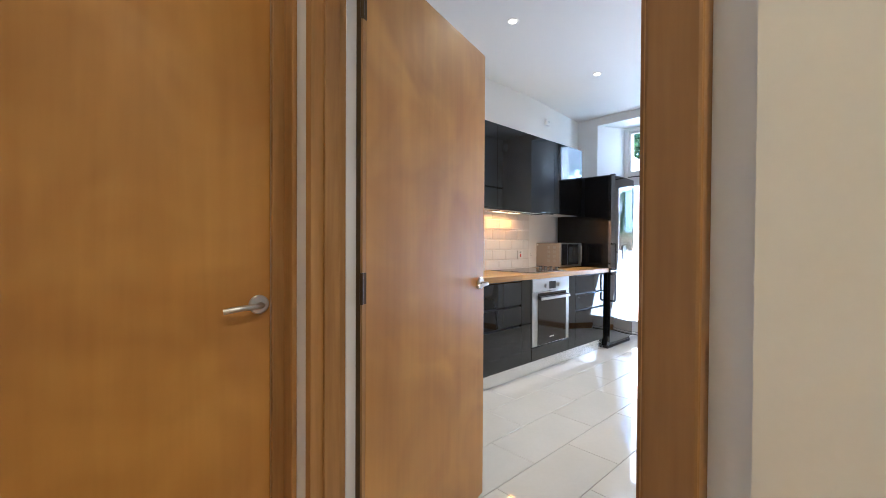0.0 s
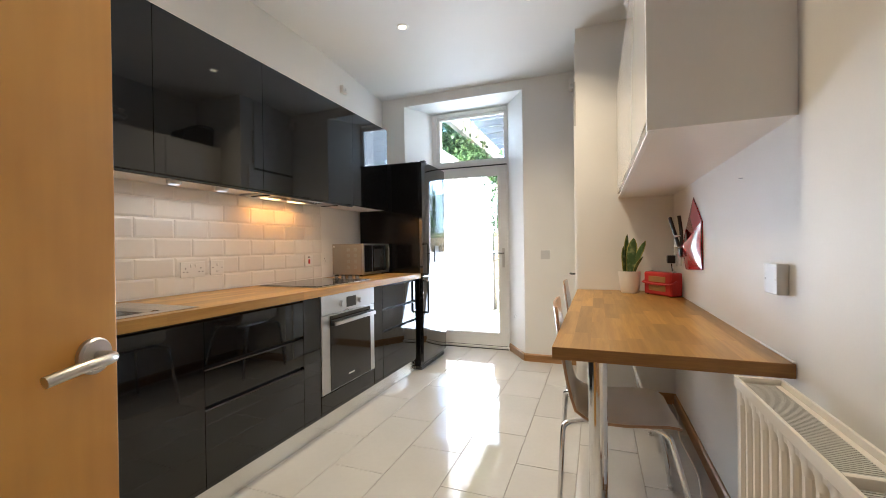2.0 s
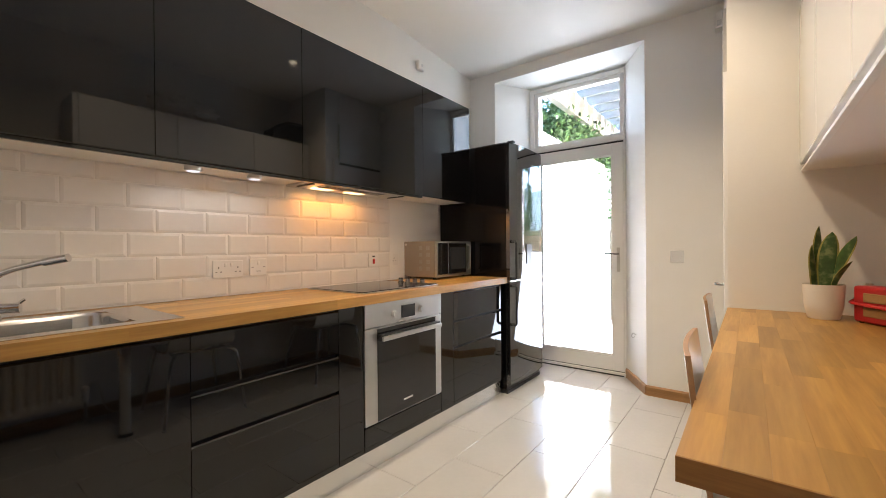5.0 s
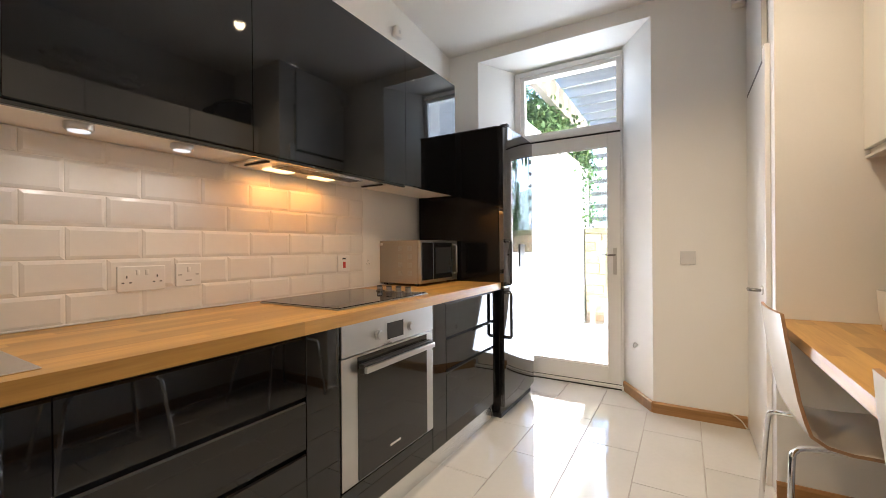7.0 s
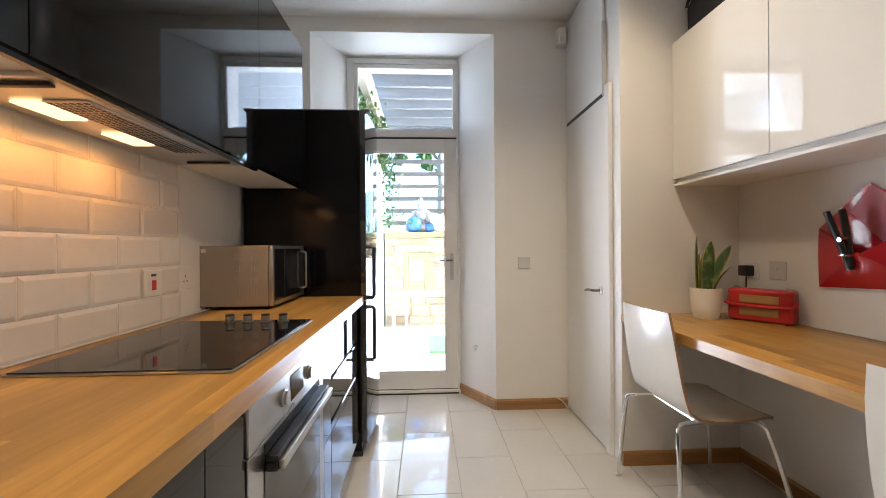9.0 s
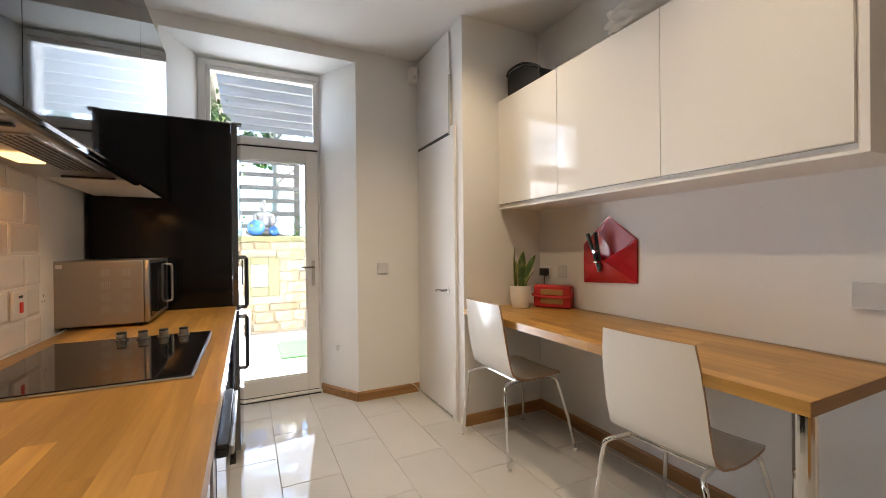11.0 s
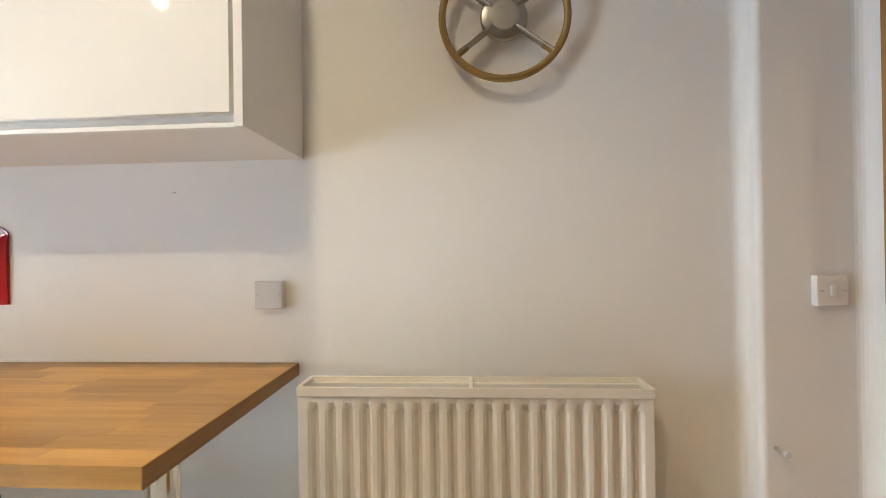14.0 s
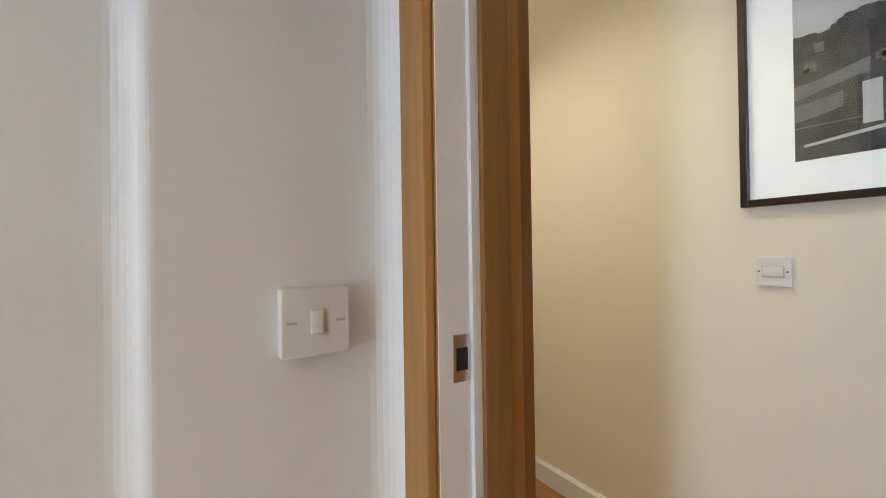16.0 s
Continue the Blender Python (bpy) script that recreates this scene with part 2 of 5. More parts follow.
M_WHEEL = mat("olive_bakelite", (0.27, 0.17, 0.05), 0.25, var=0.1, big=5, fine=60, bump=0.03)
M_BAG = mat("dark_fabric", (0.03, 0.032, 0.035), 0.7, var=0.25, big=12, fine=260, bump=0.4)
M_FILM = mat("clear_polythene", (0.74, 0.71, 0.66), 0.38, var=0.06, big=14, fine=60, bump=0.3)
M_FILM.node_tree.nodes["Principled BSDF"].inputs["Transmission Weight"].default_value = 0.4
M_FILM.node_tree.nodes["Principled BSDF"].inputs["IOR"].default_value = 1.12
M_CABLE = mat("cream_cable", (0.66, 0.60, 0.50), 0.45, var=0.05)
M_GLASS = clear("pane_glass")
M_SPOT = glow("spot_lens", (1.0, 0.80, 0.46), 0.3)
M_PUCK = glow("puck_lens", (0.95, 0.97, 1.0), 0.05)
M_HOODL = glow("hood_lens", (1.0, 0.60, 0.22), 0.2)
M_LCD = mat("display_glass", (0.03, 0.034, 0.04), 0.08, var=0.1, bump=0.0)
M_FRAMEB = mat("picture_frame_dark", (0.022, 0.010, 0.008), 0.3, var=0.2, big=8, fine=90, bump=0.05)
M_MOUNT = mat("picture_mount", (0.78, 0.78, 0.76), 0.7, var=0.02, bump=0.05)
M_PHOTO = mat("grey_photograph", (0.075, 0.073, 0.07), 0.35, var=0.7, big=16, fine=50, bump=0.0, alt=(0.028, 0.028, 0.027), mixfrac=0.02)
M_PHOTOD = mat("photograph_dark", (0.045, 0.045, 0.045), 0.35, var=0.7, big=18, fine=70, bump=0.0)
M_DIAL = mat("tarnished_dial", (0.44, 0.40, 0.32), 0.3, 0.3, var=0.12, big=20, fine=90, bump=0.03)
M_PHOTOM = mat("photograph_mid", (0.15, 0.148, 0.142), 0.35, var=0.4, big=14, fine=60, bump=0.0)
M_PHOTOL = mat("photograph_light", (0.42, 0.42, 0.42), 0.35, var=0.2, big=6, fine=40, bump=0.0)
M_OAKT = wood("oak_trim", (0.42, 0.23, 0.085), (0.29, 0.145, 0.045), 1, 0.35)
M_OAKX = wood("oak_trim_across", (0.42, 0.23, 0.085), (0.29, 0.145, 0.045), 0, 0.35)
M_OAKV = wood("oak_frame", (0.50, 0.275, 0.075), (0.32, 0.16, 0.04), 2, 0.5, coat=0.0, per=0.08, fine=18)
M_DOOR = wood("birch_veneer", (0.61, 0.315, 0.052), (0.42, 0.19, 0.026), 2, 0.42, coat=0.12, per=0.03, fine=6, bump=0.02, flame=1.5)
M_STAVE = wood("oak_staves", (0.44, 0.25, 0.055), (0.27, 0.138, 0.028), 1, 0.36, coat=0.12, per=0.27)
M_ENDG = wood("oak_end_grain", (0.33, 0.165, 0.04), (0.22, 0.10, 0.022), 0, 0.45, per=0.03, fine=60)
# Darker copy of oak_frame: shade painted into the right stop and hall architrave.
M_OAKSHADE = wood("oak_in_shade", (0.32, 0.16, 0.038), (0.19, 0.09, 0.018), 2, 0.5, per=0.08, fine=18)
M_HALLF = wood("hall_floorboards", (0.42, 0.19, 0.055), (0.28, 0.12, 0.035), 0, 0.3, coat=0.2, per=0.15)
M_PAVE = mat("pale_paving", (0.56, 0.55, 0.52), 0.8, var=0.1, big=3, fine=80, bump=0.2, per=0.05)
M_RENDER = mat("white_render", (0.82, 0.81, 0.78), 0.8, var=0.05, big=2, fine=70, bump=0.3)
M_STONE = mat("sandstone", (0.33, 0.27, 0.175), 0.85, var=0.3, big=8, fine=70, bump=0.6, per=0.3, alt=(0.30, 0.19, 0.10), mixfrac=-0.02)
M_MORTAR = mat("mortar", (0.31, 0.265, 0.19), 0.9, var=0.15, fine=90, bump=0.5)
M_STATUE = mat("grey_cast_stone", (0.30, 0.29, 0.27), 0.8, var=0.2, big=10, fine=120, bump=0.4)
M_SLAT = wood("weathered_timber", (0.19, 0.17, 0.145), (0.12, 0.108, 0.095), 0, 0.7, per=0.15)
M_PERG = wood("grey_painted_timber", (0.30, 0.305, 0.315), (0.20, 0.21, 0.225), 0, 0.6, per=0.1)
M_PERGW = mat("pale_painted_timber", (0.30, 0.27, 0.22), 0.6, var=0.08, big=4, fine=60, bump=0.2)
M_IVY = mat("ivy_leaf", (0.045, 0.11, 0.025), 0.5, var=0.4, big=12, fine=60, bump=0.1, alt=(0.10, 0.17, 0.04), mixfrac=0.0)
M_TURF = mat("artificial_turf", (0.06, 0.16, 0.05), 0.9, var=0.25, big=10, fine=300, bump=0.8)
M_BLUE = mat("blue_glazed_ball", (0.04, 0.14, 0.42), 0.15, var=0.15, big=9, fine=60, bump=0.03)
M_PALE = mat("pale_glazed_ball", (0.68, 0.70, 0.70), 0.2, var=0.08, big=9, fine=60, bump=0.03)
M_MOSS = mat("mossy_coping", (0.21, 0.20, 0.10), 0.9, var=0.3, big=6, fine=90, bump=0.6)


# ---- mesh helpers ----
def empty_bm():
    return bmesh.new()


def add_box(bm, x0, y0, z0, x1, y1, z1, bevel=0.0, seg=2):
    r = bmesh.ops.create_cube(bm, size=1.0, matrix=Matrix.Translation(((x0 + x1) / 2, (y0 + y1) / 2, (z0 + z1) / 2)) @ Matrix.Diagonal((abs(x1 - x0), abs(y1 - y0), abs(z1 - z0), 1)))
    if bevel:
        es = list({e for v in r["verts"] for e in v.link_edges})
        bmesh.ops.bevel(bm, geom=es, offset=bevel, segments=seg, affect="EDGES", profile=0.5)
    return bm


def box(x0, y0, z0, x1, y1, z1, bevel=0.0, seg=2):
    return add_box(empty_bm(), x0, y0, z0, x1, y1, z1, bevel, seg)


def add_prism(bm, pts, lo, hi, axis="z"):
    """A closed outline pushed from lo to hi along an axis; outline in the two other axes, in order."""
    def at(a, b, c):
        return {"z": (a, b, c), "y": (a, c, b), "x": (c, a, b)}[axis]
    low = [bm.verts.new(at(a, b, lo)) for a, b in pts]
    top = [bm.verts.new(at(a, b, hi)) for a, b in pts]
    bm.faces.new(low)
    bm.faces.new(top)
    for i in range(len(pts)):
        j = (i + 1) % len(pts)
        bm.faces.new((low[i], low[j], top[j], top[i]))
    bmesh.ops.recalc_face_normals(bm, faces=bm.faces)
    return bm


def prism(pts, lo, hi, axis="z", bevel=0.0):
    bm = add_prism(empty_bm(), pts, lo, hi, axis)
    if bevel:
        bmesh.ops.bevel(bm, geom=list(bm.edges), offset=bevel, segments=2, affect="EDGES", profile=0.5)
    return bm


def add_cyl(bm, a, b, r, r2=None, seg=20, cap=True):
    a, b = Vector(a), Vector(b)
    m = Matrix.Translation((a + b) / 2) @ (b - a).to_track_quat("Z", "Y").to_matrix().to_4x4()
    bmesh.ops.create_cone(bm, cap_ends=cap, segments=seg, radius1=r, radius2=r if r2 is None else r2, depth=(b - a).length, matrix=m)
    return bm


def cyl(a, b, r, r2=None, seg=20):
    return add_cyl(empty_bm(), a, b, r, r2, seg)


def add_lathe(bm, centre, profile, seg=28, m=None):
    """profile: (radius, height) pairs."""
    rings = []
    m = m or Matrix.Identity(4)
    for r, h in profile:
        rings.append([bm.verts.new(Vector(centre) + (m @ Vector((r * math.cos(2 * math.pi * i / seg), r * math.sin(2 * math.pi * i / seg), h)))) for i in range(seg)])
    for p, q in zip(rings, rings[1:]):
        for i in range(seg):
            j = (i + 1) % seg
            bm.faces.new((p[i], p[j], q[j], q[i]))
    bm.faces.new(rings[0][::-1])
    bm.faces.new(rings[-1])
    bmesh.ops.recalc_face_normals(bm, faces=bm.faces)
    return bm


def lathe(centre, profile, seg=28, m=None):
    return add_lathe(empty_bm(), centre, profile, seg, m)


def smooth_path(pts, steps=6):
    pts = [Vector(p) for p in pts]
    out = []
    for i in range(len(pts) - 1):
        p0, p1, p2, p3 = pts[max(i - 1, 0)], pts[i], pts[i + 1], pts[min(i + 2, len(pts) - 1)]
        for s in range(steps):
            t = s / steps
            out.append(0.5 * ((2 * p1) + (p2 - p0) * t + (2 * p0 - 5 * p1 + 4 * p2 - p3) * t * t + (3 * p1 - p0 - 3 * p2 + p3) * t ** 3))
    return out + [pts[-1]]


def add_tube(bm, pts, r, seg=10, steps=6, smooth=True, flat=1.0):
    path = smooth_path(pts, steps) if smooth else [Vector(p) for p in pts]
    rings = []
    up = None
    for i, p in enumerate(path):
        d = (path[min(i + 1, len(path) - 1)] - path[max(i - 1, 0)]).normalized()
        if up is None:
            up = Vector((0, 0, 1)) if abs(d.z) < 0.9 else Vector((1, 0, 0))
        side = d.cross(up).normalized()
        up = side.cross(d).normalized()
        rings.append([bm.verts.new(p + side * (r * math.cos(2 * math.pi * k / seg)) + up * (r * flat * math.sin(2 * math.pi * k / seg))) for k in range(seg)])
    for a, b in zip(rings, rings[1:]):
        for k in range(seg):
            j = (k + 1) % seg
            bm.faces.new((a[k], a[j], b[j], b[k]))
    bm.faces.new(rings[0][::-1])
    bm.faces.new(rings[-1])
    bmesh.ops.recalc_face_normals(bm, faces=bm.faces)
    return bm


def tube(pts, r, seg=10, steps=6, smooth=True, flat=1.0):
    return add_tube(empty_bm(), pts, r, seg, steps, smooth, flat)


def mesh_of(name, bm, material, round_angle=40, curved=False):
    me = bpy.data.meshes.new(name)
    bmesh.ops.recalc_face_normals(bm, faces=bm.faces)
    for f in bm.faces:
        f.smooth = curved or f.calc_area() < 0.004
    lim = radians(round_angle)
    for e in bm.edges:
        if len(e.link_faces) == 2 and e.calc_face_angle(0) > lim:
            e.smooth = False
    bm.to_mesh(me)
    bm.free()
    for mm in material if isinstance(material, (list, tuple)) else [material]:
        me.materials.append(mm)
    return me


def thing(name, at, label, category, group="", turn=0.0):
    ob = new(name)
    ob.empty_display_size = 0.1
    ob.matrix_world = pose(*at, 0, 0, turn)
    return tagged(ob, label, category, group)


def whole(name, bm, material, label, category, group="", kind="", at=(0, 0, 0)):
    """A thing of one mesh; at: its origin."""
    bmesh.ops.translate(bm, verts=bm.verts, vec=-Vector(at))
    ob = new(name, mesh_of(name, bm, material))
    ob.location = at
    return tagged(ob, label, category, group, kind)


def part(name, bm, material, parent, label="", local=False, curved=False):
    """A mesh under a thing or a part. The mesh is given in the world's metres, or with local in the parent's own."""
    if not local:
        o, total = parent, Matrix.Identity(4)
        while o:
            total = o.matrix_basis @ total
            o = o.parent
        bmesh.ops.transform(bm, matrix=total.inverted(), verts=bm.verts)
    ob = new(name, mesh_of(name, bm, material, 40, curved))
    ob.parent = parent
    return tagged(ob, label)


def structure(name, bm, material, label):
    ob = new(name, mesh_of(name, bm, material))
    return tagged(ob, label, "", "", "structure")


# ---- the shell ----
floor = structure("floor", box(-2.4, 0.62, -0.1, 0.8, 5.5, -0.004), M_GROUT, "glossy cream porcelain floor tiles with grey joints")
hall_floor = structure("floor_hall", box(-0.9, -0.7, -0.1, 2.3, 0.62, -0.001), M_GROUT, "warm brown wooden floorboards in the hall")
structure("ceiling", box(-2.4, 0.62, CEIL, 0.8, 5.08, CEIL + 0.15), M_CEIL, "plain white painted ceiling with recessed spotlights")
structure("ceiling_hall", box(-0.9, -0.7, 2.47, 2.3, 0.575, 2.6), M_CEIL, "white painted hall ceiling")
wall_west = structure("wall_west", prism([(-2.095, 0.715), (-2.095, 3.83), (-2.21, 5.08), (-2.4, 5.08), (-2.4, 0.715)], 0, CEIL), M_WALL, "white painted kitchen wall with glazed brick tiles")


def arc(cx, cy, r, a0, a1, n=7):
    return [(cx + r * math.cos(radians(a0 + (a1 - a0) * k / n)), cy + r * math.sin(radians(a0 + (a1 - a0) * k / n))) for k in range(n + 1)]


east = [(0.53, 5.08), (0.8, 5.08), (0.8, 0.715)] + arc(0.428, 0.755, 0.040, -90, 0)
east += arc(0.486, 1.006, 0.018, 180, 90) + arc(0.494, 1.060, 0.036, -90, 0)
structure("wall_east", prism(east, 0, CEIL), M_WALL, "cream painted wall with a shallow rounded step")
nb = prism([(-2.4, 5.08), (-1.935, 5.08), (-1.75, 5.45), (-1.75, 5.75), (-2.4, 5.75)], 0, 3.0)
add_prism(nb, [(-0.648, 5.08), (0.8, 5.08), (0.8, 5.75), (-0.87, 5.75), (-0.87, 5.45)], 0, 3.0)
add_prism(nb, [(-1.935, 5.08), (-0.648, 5.08), (-0.87, 5.45), (-0.87, 5.75), (-1.75, 5.75), (-1.75, 5.45)], 2.67, 3.0)
structure("wall_north", nb, M_WALL, "thick white wall with a splayed garden doorway")
sb = box(-2.4, 0.575, 0, -0.53, 0.715, CEIL)
add_box(sb, 0.375, 0.575, 0, 0.8, 0.715, CEIL)
add_box(sb, -0.53, 0.575, 2.07, 0.375, 0.715, CEIL)
structure("wall_south", sb, M_WALL, "white wall with the doorway to the hall")
structure("wall_hall_return", box(0.452, 0.545, 0, 2.3, 0.575, 2.47), M_HALL, "cream painted hall wall beside the doorway")
structure("wall_hall_south", box(-0.9, -0.7, 0, 2.3, -0.466, 2.47), M_HALL, "cream painted hall wall with a picture")
structure("wall_hall_east", box(2.2, -0.466, 0, 2.4, 0.545, 2.47), M_HALL, "cream painted hall end wall")
hb = box(-0.9, 0.53, 0, -0.66, 0.575, 2.47)
add_box(hb, -0.9, -0.466, 0, -0.66, -0.30, 2.47)
add_box(hb, -0.9, -0.30, 2.07, -0.66, 0.53, 2.47)
structure("wall_hall_west", hb, M_HALL, "cream painted hall wall around a closed door")
structure("wall_cupboard", box(-0.115, 4.31, 0, 0.53, 5.08, CEIL), M_WALL, "white boxed-in corner cupboard walls")


def skirting(name, pts, material, label, h=0.075, t=0.014):
    bm = empty_bm()
    for (x0, y0), (x1, y1) in zip(pts, pts[1:]):
        d = Vector((x1 - x0, y1 - y0, 0)).normalized()
        s = Vector((-d.y, d.x, 0)) * t
        a, b = Vector((x0, y0, 0)), Vector((x1, y1, 0))
        prof = [(0, 0), (1, 0), (1, h - 0.012), (0.5, h), (0, h)]
        lo = [bm.verts.new(a + s * u + Vector((0, 0, v))) for u, v in prof]
        hi = [bm.verts.new(b + s * u + Vector((0, 0, v))) for u, v in prof]
        bm.faces.new(lo)
        bm.faces.new(hi)
        for i in range(len(prof)):
            j = (i + 1) % len(prof)
            bm.faces.new((lo[i], lo[j], hi[j], hi[i]))
    return structure(name, bm, material, label)


skirting("baseboard_north", [(-0.137, 5.08), (-0.648, 5.08), (-0.866, 5.44)], M_OAKX, "varnished oak baseboard")
for vname, pts, mm in (("baseboard_cupboard", [(0.53, 4.31), (-0.117, 4.31)], M_OAKX), ("baseboard_east", [(0.53, 1.072), (0.53, 4.296)], M_OAKT), ("baseboard_step", [(0.468, 0.765), (0.468, 1.002)], M_OAKT)):
    skirting(vname, pts, mm, "varnished oak baseboard")
skirting("baseboard_hall", [(-0.6, -0.466), (2.2, -0.466)], M_GLOSSW, "white painted hall baseboard", 0.1, 0.018)

# kitchen doorway lining and architraves
db = box(0.345, 0.575, 0, 0.375, 0.715, 2.07)
add_box(db, -0.53, 0.575, 0, -0.50, 0.715, 2.07)
add_box(db, -0.50, 0.575, 2.04, 0.345, 0.715, 2.07)
frame_k = structure("door_frame_kitchen", db, M_OAKV, "varnished oak lining of the kitchen doorway")
for vname, x0, x1, z0, z1, y0, y1 in (
        ("architrave", 0.347, 0.411, 0, 2.07, 0.715, 0.731), ("architrave", -0.60, -0.527, 0, 2.07, 0.715, 0.731), ("architrave", -0.59, 0.411, 2.071, 2.135, 0.715, 0.731),
        ("architrave", 0.358, 0.412, 0, 2.07, 0.54, 0.575), ("corner_post", -0.645, -0.585, 0, 2.07, 0.56, 0.575), ("architrave", -0.58, 0.395, 2.071, 2.135, 0.54, 0.575)):
    part(vname, box(x0, y0, z0, x1, y1, z1, 0.004), M_OAKX if z1 - z0 < 1 else M_OAKSHADE if x0 > 0.35 else M_OAKV, frame_k)
# The right stop's shade is in its colour; the left one keeps plain oak.
part("door_stop", box(0.327, 0.61, 0.0, 0.345, 0.655, 2.04, 0.002), M_OAKSHADE, frame_k)
part("door_stop", box(-0.50, 0.61, 0.0, -0.488, 0.655, 2.04, 0.002), M_OAKV, frame_k)
part("rebate", box(-0.50, 0.678, 0.0, -0.4965, 0.7145, 2.04), M_GLOSSW, frame_k, "white painted rebate")
part("rebate", box(0.3425, 0.668, 0.0, 0.345, 0.7145, 2.04), M_GLOSSW, frame_k, "white painted rebate")
part("weather_seal", box(0.335, 0.6555, 0.0, 0.345, 0.668, 2.04), M_GLOSSW, frame_k, "white seal strip")
strike = part("strike_plate", box(0.3405, 0.669, 0.953, 0.3424, 0.695, 1.013, 0.001), M_SATIN, frame_k, "brown metal strike plate")
part("latch_hole", box(0.339, 0.674, 0.968, 0.3404, 0.691, 0.996), M_DARK, strike)

# kitchen door, open
DOOR_AT, DOOR_TURN = (-0.490, 0.703, 0.0), 106.0
leaf = thing("kitchen_door", DOOR_AT, "open flush birch veneer door with chrome lever handles", "door", "", DOOR_TURN)
part("door_leaf", box(0.024, -0.02, 0.012, 0.815, 0.02, 2.0, 0.002), M_DOOR, leaf, "", True)


def lever(parent, x, side, z, flip=1):
    """Rose and lever on a leaf whose face is at side * 0.02; the lever points to the hinges."""
    s = side * 0.02
    rose = part("rose", lathe((x, 0, z), [(0.027, 0), (0.027, 0.006), (0.024, 0.009)], 24, Matrix.Rotation(math.pi / 2 * -side, 4, "X") @ Matrix.Translation((0, 0, 0.02))), M_SATIN, parent, "satin nickel rose", True)
    part("lever_handle", tube([(x, s, z), (x, s + side * 0.03, z), (x - flip * 0.018, s + side * 0.044, z), (x - flip * 0.06, s + side * 0.045, z - 0.001), (x - flip * 0.10, s + side * 0.038, z - 0.007)], 0.0078, 10, 5), M_SATIN, parent, "satin nickel lever", True)
    return rose


# Dark strip paints the shaded gap between leaf and frame.
part("hinge_gap_shade", box(0.0082, -0.012, 0.012, 0.0092, 0.006, 2.0), M_HINGE, leaf, "dark strip painted in as shade at the hinge edge", True)
part("lipping", box(0.0095, -0.0195, 0.012, 0.0238, 0.008, 2.0), M_OAKV, leaf, "brown hardwood lipping", True)
lever(leaf, 0.773, -1, 0.975)
lever(leaf, 0.773, 1, 0.975)
part("latch_plate", box(0.814, -0.011, 0.895, 0.8165, 0.011, 1.055, 0.0005), M_SATIN, leaf, "", True)
for hz in (0.25, 1.02, 1.83):
    hinge = part("hinge", cyl((0.004, -0.022, hz - 0.045), (0.004, -0.022, hz + 0.045), 0.0055), M_HINGE, leaf, "dark brass butt hinge", True)
    part("hinge_plate", box(0.0096, -0.0215, hz - 0.045, 0.0238, -0.0197, hz + 0.045), M_HINGE, hinge, "", True)

# closed cupboard door in the hall
hd = thing("hall_door", (-0.685, -0.245, 0.0), "closed flush birch veneer door with a chrome lever handle", "door", "", 90)
part("door_leaf", box(0.0, -0.02, 0.01, 0.78, 0.02, 2.03, 0.002), M_DOOR, hd, "", True)
lever(hd, 0.742, -1, 0.975)
fr2 = structure("door_frame_hall", box(-0.9, 0.5275, 0, -0.66, 0.5285, 2.05), M_OAKV, "varnished oak lining of the hall door")
part("architrave", box(-0.66, 0.529, 0, -0.645, 0.574, 2.07, 0.003), M_OAKV, fr2)
part("architrave", box(-0.66, -0.37, 0, -0.645, -0.30, 2.07, 0.003), M_OAKV, fr2)
part("architrave", box(-0.66, -0.37, 2.071, -0.645, 0.574, 2.135, 0.003), M_OAKT, fr2)

# garden door and transom
gd = structure("door_garden_frame", empty_bm(), M_GLOSSW, "white painted frame of the garden door")
for vname, b in (("jamb", (-1.75, 5.44, 0.0, -1.70, 5.52, 2.655)), ("jamb", (-0.885, 5.44, 0.0, -0.87, 5.52, 2.655)), ("head", (-1.70, 5.44, 2.615, -0.885, 5.52, 2.655)), ("transom_bar", (-1.70, 5.435, 2.035, -0.885, 5.52, 2.085)), ("threshold", (-1.75, 5.42, -0.004, -0.87, 5.6, 0.028))):
    part(vname, box(*b, 0.004), M_GLOSSW, gd)
gl = thing("garden_door", (-0.885, 5.47, 0.03), "white painted glazed garden door, closed", "door")
for b in ((-1.70, 5.447, 0.033, -1.635, 5.497, 2.022), (-0.982, 5.447, 0.033, -0.888, 5.497, 2.022)):
    part("stile", box(*b, 0.004), M_GLOSSW, gl)
part("top_rail", box(-1.635, 5.447, 1.92, -0.982, 5.497, 2.022, 0.004), M_GLOSSW, gl)
# Solid black strip that paints the gap's shade below the transom bar.
part("head_gap_shade", box(-1.698, 5.4485, 2.0222, -0.887, 5.49, 2.0348), M_DARK, gl, "black strip painted in as shade over the door")
part("bottom_rail", box(-1.635, 5.447, 0.033, -0.982, 5.497, 0.165, 0.004), M_GLOSSW, gl)
for b in ((-1.635, 5.455, 0.165, -1.625, 5.463, 1.92), (-0.992, 5.455, 0.165, -0.982, 5.463, 1.92), (-1.625, 5.455, 0.165, -0.992, 5.463, 0.177), (-1.625, 5.455, 1.908, -0.992, 5.463, 1.92)):
    part("glazing_bead", box(*b, 0.002), M_GLOSSW, gl)
# Black strip stands for the shade in the gap beneath the door.
part("bottom_gap_shade", box(-1.698, 5.4485, 0.0285, -0.89, 5.49, 0.0328), M_DARK, gl, "black strip painted in as shade under the door")
part("threshold_strip", box(-1.74, 5.4165, 0.0002, -0.885, 5.4197, 0.010), M_DARK, gl, "dark strip along the threshold")
